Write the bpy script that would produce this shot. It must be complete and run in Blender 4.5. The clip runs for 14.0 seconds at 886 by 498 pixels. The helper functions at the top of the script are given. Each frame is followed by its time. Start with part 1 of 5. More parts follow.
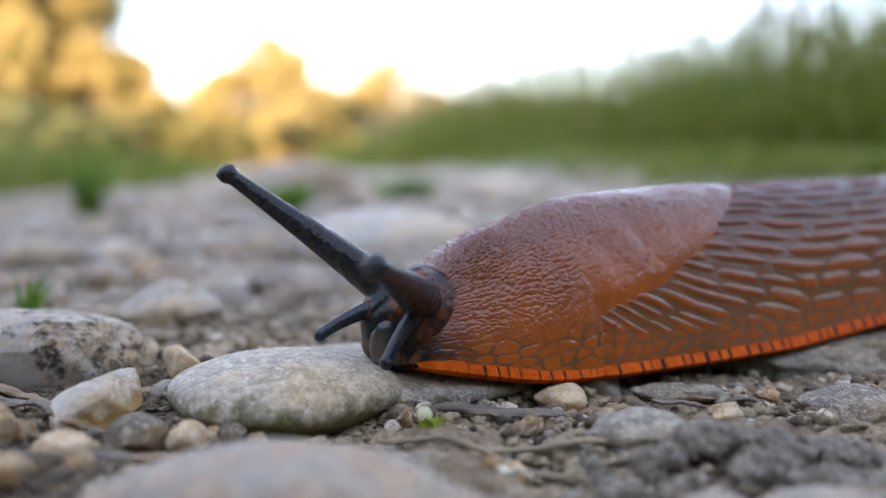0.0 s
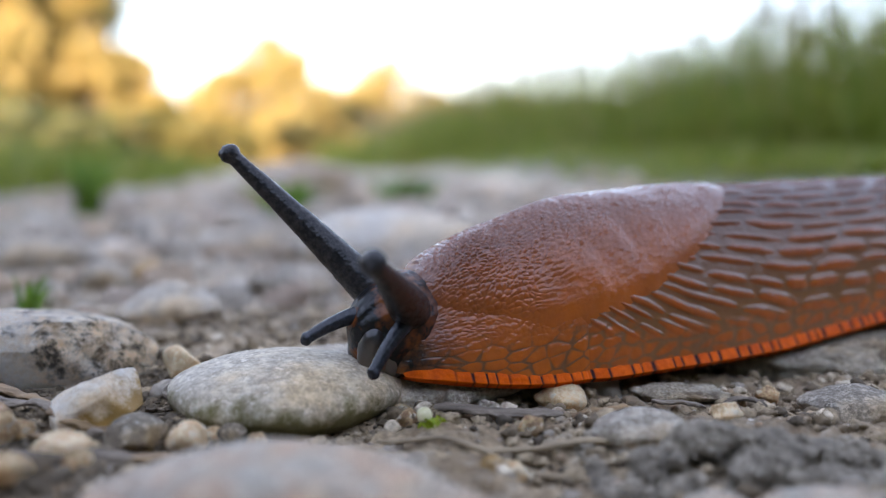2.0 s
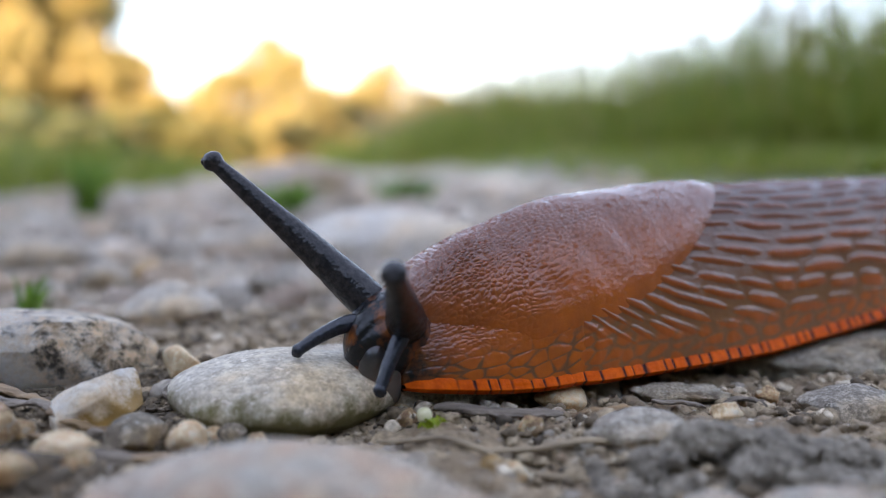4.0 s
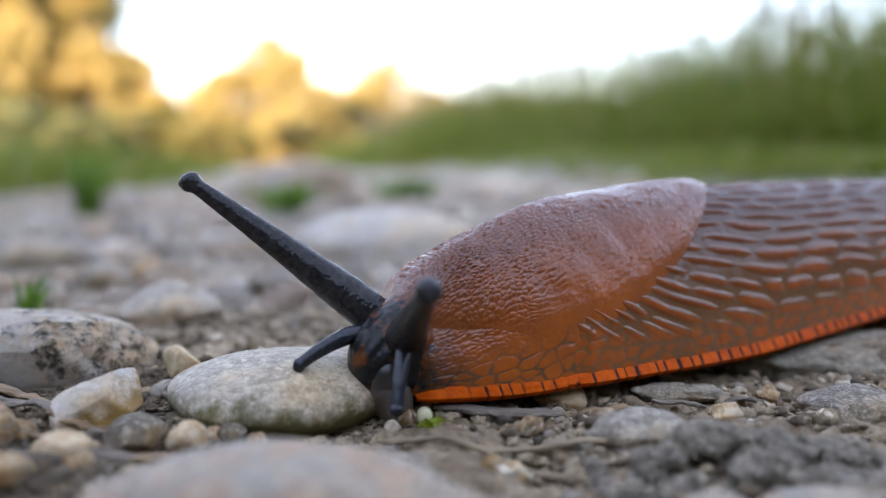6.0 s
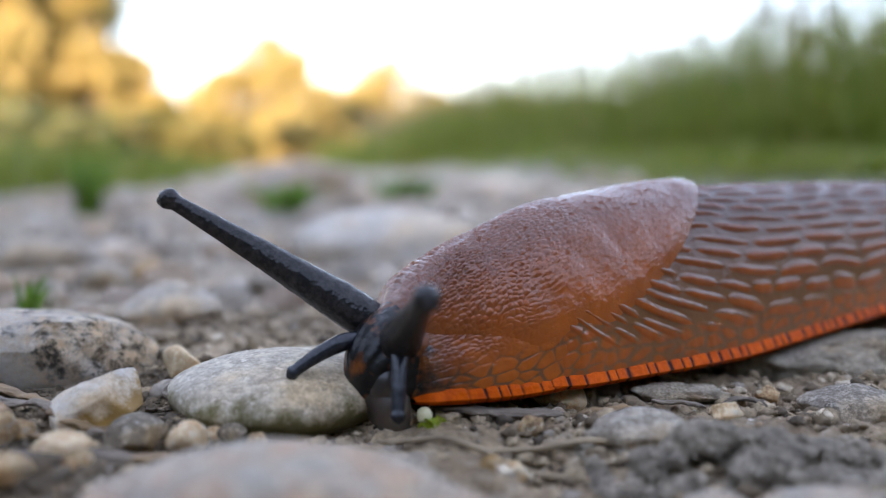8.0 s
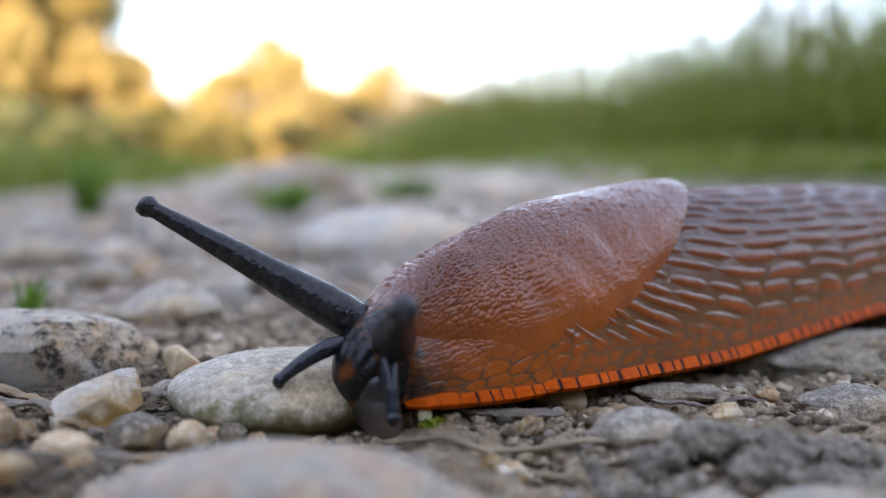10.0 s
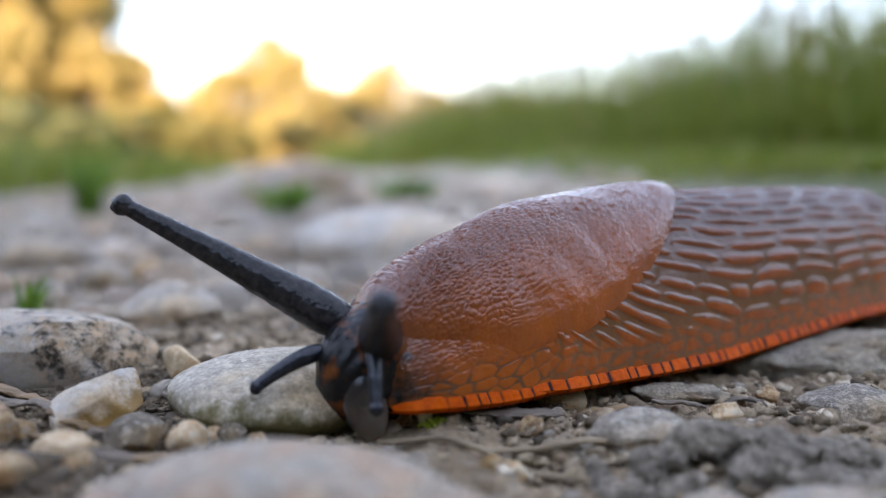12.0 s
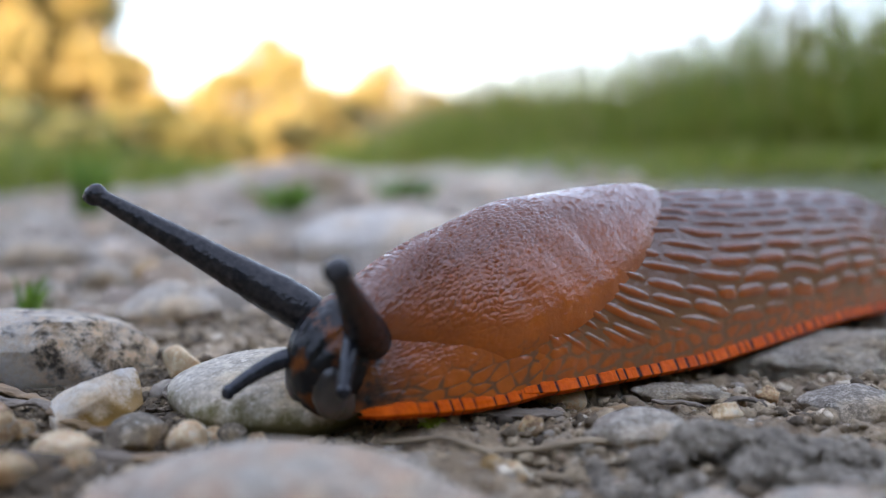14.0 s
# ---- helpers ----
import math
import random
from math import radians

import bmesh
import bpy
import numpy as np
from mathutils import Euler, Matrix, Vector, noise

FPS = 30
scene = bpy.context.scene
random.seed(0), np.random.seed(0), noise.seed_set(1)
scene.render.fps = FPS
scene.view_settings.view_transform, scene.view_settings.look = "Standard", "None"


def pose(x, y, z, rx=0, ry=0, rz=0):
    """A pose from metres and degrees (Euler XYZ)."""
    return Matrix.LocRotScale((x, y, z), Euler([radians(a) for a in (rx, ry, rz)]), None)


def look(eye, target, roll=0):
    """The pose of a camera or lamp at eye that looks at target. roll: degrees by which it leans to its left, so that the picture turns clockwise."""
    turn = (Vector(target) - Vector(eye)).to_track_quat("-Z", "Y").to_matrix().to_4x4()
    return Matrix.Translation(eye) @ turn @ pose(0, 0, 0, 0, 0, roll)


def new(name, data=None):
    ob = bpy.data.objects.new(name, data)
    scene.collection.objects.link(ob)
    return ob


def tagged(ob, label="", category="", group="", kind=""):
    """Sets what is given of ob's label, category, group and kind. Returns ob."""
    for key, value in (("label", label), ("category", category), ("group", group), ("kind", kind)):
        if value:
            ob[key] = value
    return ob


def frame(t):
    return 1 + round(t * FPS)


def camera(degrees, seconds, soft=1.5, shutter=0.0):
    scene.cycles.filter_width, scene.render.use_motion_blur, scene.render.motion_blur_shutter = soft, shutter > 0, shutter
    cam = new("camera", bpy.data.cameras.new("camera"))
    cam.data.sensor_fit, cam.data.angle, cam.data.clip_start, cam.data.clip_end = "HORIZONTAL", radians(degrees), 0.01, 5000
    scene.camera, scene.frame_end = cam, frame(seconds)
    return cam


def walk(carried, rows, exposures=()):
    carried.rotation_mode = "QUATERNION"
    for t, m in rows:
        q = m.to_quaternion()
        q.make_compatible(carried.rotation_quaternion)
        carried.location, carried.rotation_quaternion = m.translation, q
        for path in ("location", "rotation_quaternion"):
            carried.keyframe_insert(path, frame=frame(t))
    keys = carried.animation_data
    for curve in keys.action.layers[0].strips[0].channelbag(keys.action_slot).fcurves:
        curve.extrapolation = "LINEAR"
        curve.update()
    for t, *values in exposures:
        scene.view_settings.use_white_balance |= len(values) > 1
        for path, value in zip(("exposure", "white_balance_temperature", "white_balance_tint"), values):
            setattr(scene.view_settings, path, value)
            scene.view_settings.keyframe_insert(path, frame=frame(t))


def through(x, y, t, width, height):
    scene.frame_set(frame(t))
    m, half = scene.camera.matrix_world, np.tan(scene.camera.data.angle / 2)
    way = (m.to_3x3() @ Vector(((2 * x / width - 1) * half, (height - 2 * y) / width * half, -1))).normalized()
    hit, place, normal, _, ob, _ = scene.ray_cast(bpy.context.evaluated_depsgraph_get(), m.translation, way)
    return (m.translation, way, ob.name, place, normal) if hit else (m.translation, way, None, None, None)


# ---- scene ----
# ---- camera ----
cam = camera(50, 14.0, soft=1.2)
EYE_POSE = pose(0.0, 0.0, 0.0250, 90 - 5.64)
walk(cam, [(0.0, EYE_POSE), (14.0, EYE_POSE)], exposures=[(0.0, 2.96, 7100, 25), (14.0, 2.96, 7100, 25)])
cam.data.dof.use_dof = True
cam.data.dof.focus_distance = 0.094
cam.data.dof.aperture_fstop = 14

# ---- sky and sun: low sun behind the camera, an added unseen hedge shades the path ----
SUN_UP, SUN_TURN = radians(12.0), math.pi + 0.30
world = bpy.data.worlds.new("evening_sky")
scene.world = world
world.use_nodes = True
sky = world.node_tree.nodes.new("ShaderNodeTexSky")
sky.sky_type = "NISHITA"
sky.sun_disc = False
sky.sun_elevation, sky.sun_rotation = SUN_UP, SUN_TURN
sky.air_density, sky.dust_density, sky.ozone_density = 1.0, 0.05, 1.5
back = world.node_tree.nodes["Background"]
back.inputs["Strength"].default_value = 0.15
haze = world.node_tree.nodes.new("ShaderNodeMix")  # a thin even veil of high cloud over the whole sky
haze.data_type = "RGBA"
haze.inputs[0].default_value = 0.7
haze.inputs[7].default_value = (1.22, 1.60, 2.16, 1)
world.node_tree.links.new(sky.outputs["Color"], haze.inputs[6])
world.node_tree.links.new(haze.outputs[2], back.inputs["Color"])
sun_data = bpy.data.lights.new("sun", "SUN")
sun_data.energy, sun_data.angle, sun_data.color = 3.0, radians(0.5), (1.0, 0.85, 0.64)
sun = new("sun", sun_data)
SUN_WAY = Vector((math.sin(SUN_TURN) * math.cos(SUN_UP), math.cos(SUN_TURN) * math.cos(SUN_UP), math.sin(SUN_UP)))
sun.matrix_world = look(SUN_WAY * 50, (0, 0, 0))


# ---- materials ----
class Nodes:
    """A short way to write a node material."""

    def __init__(self, name, mat=None):
        self.mat = mat or bpy.data.materials.new(name)
        self.mat.use_nodes = True
        self.tree = self.mat.node_tree
        self.bsdf = self.tree.nodes["Principled BSDF"]
        self.out = self.tree.nodes["Material Output"]

    def add(self, kind, **values):
        n = self.tree.nodes.new(kind)
        for key, v in values.items():
            if key in n.inputs:
                self.plug(n.inputs[key], v)
        return n

    def plug(self, socket, v):
        if hasattr(v, "is_output"):
            self.tree.links.new(v, socket)
        elif isinstance(v, tuple) and len(v) == 3 and socket.type == "RGBA":
            socket.default_value = (*v, 1)
        else:
            socket.default_value = v

    def set(self, **values):
        for key, v in values.items():
            self.plug(self.bsdf.inputs[key.replace("_", " ")], v)

    def coords(self, which="Object"):
        return self.add("ShaderNodeTexCoord").outputs[which]

    def noise(self, scale, detail=4.0, rough=0.55, vector=None, out="Fac"):
        n = self.add("ShaderNodeTexNoise", Scale=scale, Detail=detail, Roughness=rough)
        self.tree.links.new(vector or self.coords(), n.inputs["Vector"])
        return n.outputs[out]

    def cells(self, scale, feature="F1", vector=None, out="Distance"):
        n = self.add("ShaderNodeTexVoronoi", Scale=scale)
        n.feature = feature
        self.tree.links.new(vector or self.coords(), n.inputs["Vector"])
        return n.outputs[out]

    def ramp(self, fac, *stops):
        n = self.add("ShaderNodeValToRGB", Fac=fac)
        e = n.color_ramp.elements
        while len(e) < len(stops):
            e.new(0.5)
        for el, (p, c) in zip(e, stops):
            el.position = p
            el.color = (*c, 1) if isinstance(c, tuple) else (c, c, c, 1)
        return n.outputs["Color"]

    def mix(self, fac, a, b, blend="MIX"):
        n = self.tree.nodes.new("ShaderNodeMix")
        n.data_type, n.blend_type = "RGBA", blend
        self.plug(n.inputs[0], fac)
        self.plug(n.inputs[6], a)
        self.plug(n.inputs[7], b)
        return n.outputs[2]

    def math(self, op, a, b=0.5, clamp=False):
        n = self.tree.nodes.new("ShaderNodeMath")
        n.operation, n.use_clamp = op, clamp
        self.plug(n.inputs[0], a)
        self.plug(n.inputs[1], b)
        return n.outputs[0]

    def attr(self, name, out="Fac"):
        n = self.tree.nodes.new("ShaderNodeAttribute")
        n.attribute_name = name
        return n.outputs[out]

    def random(self):
        return self.tree.nodes.new("ShaderNodeObjectInfo").outputs["Random"]

    def island(self):
        return self.tree.nodes.new("ShaderNodeNewGeometry").outputs["Random Per Island"]

    def bump(self, height, strength, distance, normal=None):
        n = self.add("ShaderNodeBump", Height=height, Strength=strength, Distance=distance)
        if normal:
            self.plug(n.inputs["Normal"], normal)
        self.plug(self.bsdf.inputs["Normal"], n.outputs["Normal"])
        return n.outputs["Normal"]


def stone_material(name, base, second, stain=None, stain_at=0.62, vary=0.0, rough=0.72, grain=1.0, speck=None, salt=0.6, dirt_shade=1.0, relief=1.0):
    """Weathered pebble stone: two-tone mottling, fine grain, stains, and pits and flecks whose colour also imitates
    relief shading.
    """
    m = Nodes(name)
    broad = m.noise(170 * grain, 6, 0.6)
    fine = m.noise(2600 * grain, 6, 0.85)
    col = m.mix(m.ramp(broad, (0.40, 0.0), (0.60, 1.0)), base, second)
    col = m.mix(salt, col, m.ramp(fine, (0.40, 0.18), (0.60, 1.0)), "OVERLAY")
    col = m.mix(0.45, col, m.ramp(m.noise(800 * grain, 6, 0.7), (0.38, 0.22), (0.62, 0.90)), "OVERLAY")
    # brown, white and dark flecks: grime, plus relief shading painted into the colour
    col = m.mix(m.ramp(m.noise(330 * grain, 8, 0.75), (0.42, 0.75 * dirt_shade), (0.53, 0.0)), col, m.mix(0.7, col, (0.17, 0.115, 0.068)))
    col = m.mix(m.ramp(m.noise(1300 * grain, 3, 0.5), (0.60, 0.0), (0.66, 0.7)), col, (0.80, 0.75, 0.67))
    pits = m.ramp(m.noise(700 * grain, 8, 0.8), (0.56, 0.0), (0.65, 0.75 * dirt_shade))
    col = m.mix(pits, col, m.mix(0.5, col, (0.10, 0.085, 0.065)))
    if vary:
        tone = m.ramp(m.random(), (0.0, (0.36, 0.33, 0.30)), (0.22, (0.72, 0.62, 0.48)), (0.42, (0.95, 0.60, 0.30)), (0.55, (0.62, 0.56, 0.50)),
                      (0.72, (1.0, 0.95, 0.86)), (0.88, (0.80, 0.50, 0.34)), (1.0, (0.6, 0.5, 0.38)))
        col = m.mix(vary, col, tone, "MULTIPLY")
    if speck:
        spots = m.ramp(m.noise(380 * grain, 9, 0.8), (0.47, 0.0), (0.58, 1.0))
        where = m.ramp(m.noise(95 * grain, 3), (0.42, 0.0), (0.56, 1.0))
        col = m.mix(m.math("MULTIPLY", spots, where), col, speck)
    if stain:
        mask = m.ramp(m.noise(110 * grain, 6, 0.65), (stain_at - 0.06, 0.0), (stain_at + 0.08, 0.85))
        col = m.mix(mask, col, stain)
    warm = m.ramp(m.noise(75 * grain, 5, 0.6), (0.36, (0.98, 0.965, 0.95)), (0.50, (1.03, 0.965, 0.88)), (0.64, (1.10, 0.90, 0.66)))
    col = m.mix(1.0, col, warm, "MULTIPLY")
    m.set(Base_Color=col, Roughness=m.math("ADD", m.math("MULTIPLY", fine, 0.25), rough - 0.12))
    n = m.bump(fine, 1.0, 0.0003 * relief)
    m.bump(m.noise(420 * grain, 9, 0.8), 1.0, 0.0010 * relief, n)
    return m.mat


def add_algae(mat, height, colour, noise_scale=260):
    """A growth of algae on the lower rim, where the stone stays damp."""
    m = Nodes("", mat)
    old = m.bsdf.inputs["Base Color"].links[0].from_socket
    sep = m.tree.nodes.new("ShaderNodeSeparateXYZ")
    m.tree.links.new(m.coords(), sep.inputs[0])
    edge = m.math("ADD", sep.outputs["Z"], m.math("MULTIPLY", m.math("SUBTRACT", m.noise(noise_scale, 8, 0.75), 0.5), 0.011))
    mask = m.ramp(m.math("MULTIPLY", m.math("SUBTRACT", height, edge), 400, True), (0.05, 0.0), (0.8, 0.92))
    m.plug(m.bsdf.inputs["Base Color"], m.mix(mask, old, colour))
    return mat


def ground_material():
    m = Nodes("gritty_soil")
    fine, mid = m.noise(900, 8, 0.7), m.noise(160, 6, 0.6)
    soil = m.mix(m.ramp(mid, (0.38, 0.0), (0.62, 1.0)), (0.165, 0.105, 0.056), (0.47, 0.34, 0.21))
    soil = m.mix(0.6, soil, m.ramp(fine, (0.36, 0.15), (0.64, 0.82)), "OVERLAY")
    grit = m.cells(620, out="Color")
    soil = m.mix(m.ramp(m.noise(420, 3), (0.5, 0.0), (0.62, 0.5)), soil, m.ramp(grit, (0.0, (0.20, 0.15, 0.10)), (0.5, (0.46, 0.36, 0.25)), (1.0, (0.62, 0.55, 0.45))))
    pebbly = m.ramp(m.cells(60, out="Color"), (0.0, (0.26, 0.22, 0.18)), (0.35, (0.48, 0.42, 0.35)), (0.7, (0.60, 0.51, 0.40)), (1.0, (0.72, 0.67, 0.61)))
    soil = m.mix(m.math("MULTIPLY", m.attr("far"), 0.75), soil, pebbly)
    turf = m.mix(m.noise(30, 5), (0.05, 0.07, 0.015), (0.13, 0.12, 0.04))
    m.set(Base_Color=m.mix(m.attr("verge"), soil, turf), Roughness=0.92)
    n = m.bump(fine, 1.0, 0.0010)
    m.bump(m.cells(700), 0.5, 0.0008, n)
    return m.mat


def slug_skin(name, high, low, groove, groove_low, slime=1.0, edge=(0.10, 0.55), ior=1.6, rippled=0.55, dry=1.0):
    """Skin with orange pigment on the warts and grey between them, under a mirror-smooth, uneven coat of slime."""
    m = Nodes(name)
    ridge = m.math("ADD", m.attr("ridge"), m.math("MULTIPLY", m.math("SUBTRACT", m.noise(900, 4, 0.6), 0.5), 0.35))
    side = m.attr("side")
    col = m.mix(side, high, low)
    col = m.mix(m.ramp(m.noise(260, 6, 0.65), (0.40, 0.0), (0.68, 0.40)), col, m.mix(0.5, groove, high))
    col = m.mix(m.ramp(ridge, (edge[0], 0.92), (edge[1], 0.0)), col, m.mix(side, groove, groove_low))
    col = m.mix(m.attr("dark"), col, m.mix(m.ramp(m.noise(420, 4), (0.50, 0.0), (0.66, 0.75)), (0.008, 0.008, 0.009), (0.22, 0.060, 0.010)))
    film = m.ramp(m.noise(1700, 6, 0.62), (0.40, slime * 0.15), (0.44, slime))
    film = m.math("MULTIPLY", film, m.math("ADD", m.math("MULTIPLY", side, 1 - dry), dry))  # less slime along the back
    m.set(Base_Color=col, Roughness=0.55, IOR=1.33, Coat_Weight=film, Coat_Roughness=0.02, Coat_IOR=ior, Subsurface_Weight=0.12, Subsurface_Scale=0.0008)
    m.bsdf.inputs["Subsurface Radius"].default_value = (1.0, 0.35, 0.12)
    m.bsdf.inputs["Specular IOR Level"].default_value = 0.12
    m.bump(m.noise(2600, 4, 0.6), 0.1, 0.0001)
    n = m.add("ShaderNodeBump", Height=m.noise(1200, 4, 0.55), Strength=rippled, Distance=0.0004)
    m.plug(m.bsdf.inputs["Coat Normal"], n.outputs["Normal"])
    return m.mat


def leaf_material(name, *stops, through=0.35, rough=0.6):
    m = Nodes(name)
    col = m.ramp(m.island(), *stops)
    m.set(Base_Color=col, Roughness=rough)
    glow = m.add("ShaderNodeBsdfTranslucent", Color=col)
    mixer = m.add("ShaderNodeMixShader", Fac=through)
    m.tree.links.new(m.bsdf.outputs[0], mixer.inputs[1])
    m.tree.links.new(glow.outputs[0], mixer.inputs[2])
    m.tree.links.new(mixer.outputs[0], m.out.inputs["Surface"])
    return m.mat


def plain_material(name, a, b, scale, rough=0.8, bump=0.4, depth=0.0003, stretch=None):
    m = Nodes(name)
    vec = None
    if stretch:
        mp = m.add("ShaderNodeMapping", Scale=stretch)
        m.tree.links.new(m.coords(), mp.inputs["Vector"])
        vec = mp.outputs["Vector"]
    n = m.noise(scale, 7, 0.65, vec)
    m.set(Base_Color=m.mix(m.ramp(n, (0.3, 0.0), (0.7, 1.0)), a, b), Roughness=rough)
    m.bump(n, bump, depth)
    return m.mat


SOIL = ground_material()
GREY = stone_material("grey_limestone", (0.58, 0.505, 0.415), (0.70, 0.62, 0.515), stain=(0.30, 0.23, 0.15), dirt_shade=0.7)
OVAL = add_algae(stone_material("algae_limestone", (0.48, 0.425, 0.345), (0.55, 0.49, 0.40), salt=0.30, dirt_shade=0.22, relief=0.45), 0.0013, (0.11, 0.088, 0.008))
LICHEN = stone_material("lichen_limestone", (0.96, 0.87, 0.75), (0.86, 0.72, 0.57), grain=1.7, speck=(0.075, 0.060, 0.045), stain=(0.42, 0.28, 0.15), stain_at=0.62, rough=0.85, salt=0.35, dirt_shade=0.25, relief=1.3)
QUARTZ = add_algae(stone_material("white_quartz", (0.92, 0.83, 0.70), (0.76, 0.62, 0.46), rough=0.6, salt=0.3, dirt_shade=0.4, relief=0.7), 0.0024, (0.40, 0.20, 0.02), 380)
CREAM = stone_material("cream_pebble", (0.80, 0.55, 0.31), (0.86, 0.67, 0.44), rough=0.6, salt=0.3, dirt_shade=0.3, relief=0.6)
DARK = stone_material("dark_slate", (0.20, 0.165, 0.12), (0.38, 0.315, 0.235), stain=(0.42, 0.29, 0.08), stain_at=0.62)
BLUE = stone_material("bluish_stone", (0.36, 0.32, 0.27), (0.50, 0.44, 0.365), stain=(0.26, 0.20, 0.135), dirt_shade=0.7)
RUBBLE = stone_material("rough_limestone", (0.50, 0.43, 0.335), (0.64, 0.56, 0.44), stain=(0.27, 0.20, 0.12), speck=(0.16, 0.12, 0.08), dirt_shade=0.8, relief=1.4)
PINK = stone_material("pinkish_limestone", (0.64, 0.57, 0.47), (0.76, 0.53, 0.39), stain=(0.44, 0.34, 0.24), stain_at=0.62, rough=0.8, salt=0.3, dirt_shade=0.4)
TAN = stone_material("tan_stone", (0.64, 0.38, 0.19), (0.74, 0.50, 0.30), stain=(0.34, 0.15, 0.04), stain_at=0.6)
FLAT = stone_material("flat_limestone", (0.62, 0.56, 0.48), (0.72, 0.65, 0.57), dirt_shade=0.3, salt=0.3)
PALE = stone_material("pale_stone", (0.70, 0.61, 0.50), (0.80, 0.71, 0.59), dirt_shade=0.5, salt=0.3)
ROCK = stone_material("brown_rock", (0.34, 0.28, 0.225), (0.42, 0.34, 0.27), dirt_shade=0.5)
MIXED = stone_material("mixed_pebble", (0.78, 0.74, 0.68), (0.86, 0.81, 0.75), vary=0.5, stain=(0.30, 0.25, 0.19), dirt_shade=0.7)
BARK = plain_material("weathered_bark", (0.055, 0.040, 0.028), (0.28, 0.22, 0.165), 700, 0.85, 0.8, 0.0006, (0.12, 1, 1))
STRAW = plain_material("dry_straw", (0.14, 0.10, 0.06), (0.38, 0.28, 0.17), 700, 0.7, 0.4, 0.0002, (0.1, 1, 1))
LEAF = plain_material("dead_leaf", (0.10, 0.055, 0.024), (0.34, 0.215, 0.105), 500, 0.7, 0.5, 0.0003, (0.2, 1, 1))
PALE_BUD = plain_material("pale_bud", (0.46, 0.43, 0.22), (0.70, 0.62, 0.42), 900, 0.55, 0.2, 0.0001)
HUMUS = plain_material("dark_humus", (0.035, 0.026, 0.017), (0.22, 0.160, 0.100), 900, 0.95, 1.0, 0.0008)
CLOD = plain_material("dark_clod", (0.095, 0.076, 0.056), (0.50, 0.415, 0.315), 700, 0.95, 1.0, 0.0016)


# ---- helpers for meshes ----
def lattice(ix, iy, seed):
    """A fixed random number in 0..1 for each cell of a grid."""
    h = (ix.astype(np.int64) * 374761393 + iy.astype(np.int64) * 668265263 + seed * 2147483647) & 0xFFFFFFFF
    h = ((h ^ (h >> 13)) * 1274126177) & 0xFFFFFFFF
    return ((h ^ (h >> 16)) & 0xFFFFFF) / float(0xFFFFFF)


def smooth_noise(x, y, seed=0):
    ix, iy = np.floor(x), np.floor(y)
    fx, fy = x - ix, y - iy
    fx, fy = fx * fx * (3 - 2 * fx), fy * fy * (3 - 2 * fy)
    a, b = lattice(ix, iy, seed), lattice(ix + 1, iy, seed)
    c, d = lattice(ix, iy + 1, seed), lattice(ix + 1, iy + 1, seed)
    return (a + (b - a) * fx) * (1 - fy) + (c + (d - c) * fx) * fy


def layered_noise(x, y, seed=0, layers=4):
    return sum(smooth_noise(x * 2 ** k, y * 2 ** k, seed + k) * 0.5 ** (k + 1) for k in range(layers)) * 2 - 1


def cell_bumps(x, y, seed=0, jitter=0.8):
    """Distances to the nearest and second nearest of scattered points, one in each unit cell."""
    ix, iy = np.floor(x), np.floor(y)
    d1, d2 = np.full(x.shape, 9.0), np.full(x.shape, 9.0)
    for i in (-1, 0, 1):
        for j in (-1, 0, 1):
            px = ix + i + 0.5 + jitter * (lattice(ix + i, iy + j, seed) - 0.5)
            py = iy + j + 0.5 + jitter * (lattice(ix + i, iy + j, seed + 7) - 0.5)
            d = np.hypot(px - x, py - y)
            d2 = np.where(d < d1, d1, np.minimum(d2, d))
            d1 = np.minimum(d1, d)
    return d1, d2


def sheet_mesh(name, verts, rows, cols, closed=False, attrs=None, caps=False):
    """A smooth mesh from a grid of points, rows by cols, round about in cols when closed."""
    me = bpy.data.meshes.new(name)
    idx = np.arange(rows * cols).reshape(rows, cols)
    nxt = np.roll(idx, -1, 1) if closed else idx[:, 1:]
    cur = idx if closed else idx[:, :-1]
    quads = np.stack([cur[:-1], nxt[:-1], nxt[1:], cur[1:]], -1).reshape(-1, 4)
    n = len(quads)
    me.vertices.add(rows * cols)
    me.vertices.foreach_set("co", np.asarray(verts, np.float32).reshape(-1))
    me.loops.add(n * 4)
    me.loops.foreach_set("vertex_index", quads.reshape(-1).astype(np.int32))
    me.polygons.add(n)
    me.polygons.foreach_set("loop_start", np.arange(0, n * 4, 4, dtype=np.int32))
    me.polygons.foreach_set("use_smooth", np.ones(n, bool))
    for key, v in (attrs or {}).items():
        a = me.attributes.new(key, "FLOAT", "POINT")
        a.data.foreach_set("value", np.asarray(v, np.float32).reshape(-1))
    me.update()
    me.validate()
    return me


def triangle_mesh(name, verts, faces, smooth=False):
    me = bpy.data.meshes.new(name)
    verts, faces = np.asarray(verts, np.float32), np.asarray(faces, np.int32)
    n, k = faces.shape
    me.vertices.add(len(verts))
    me.vertices.foreach_set("co", verts.reshape(-1))
    me.loops.add(n * k)
    me.loops.foreach_set("vertex_index", faces.reshape(-1))
    me.polygons.add(n)
    me.polygons.foreach_set("loop_start", np.arange(0, n * k, k, dtype=np.int32))
    me.polygons.foreach_set("use_smooth", np.full(n, smooth, bool))
    me.update()
    me.validate()
    return me


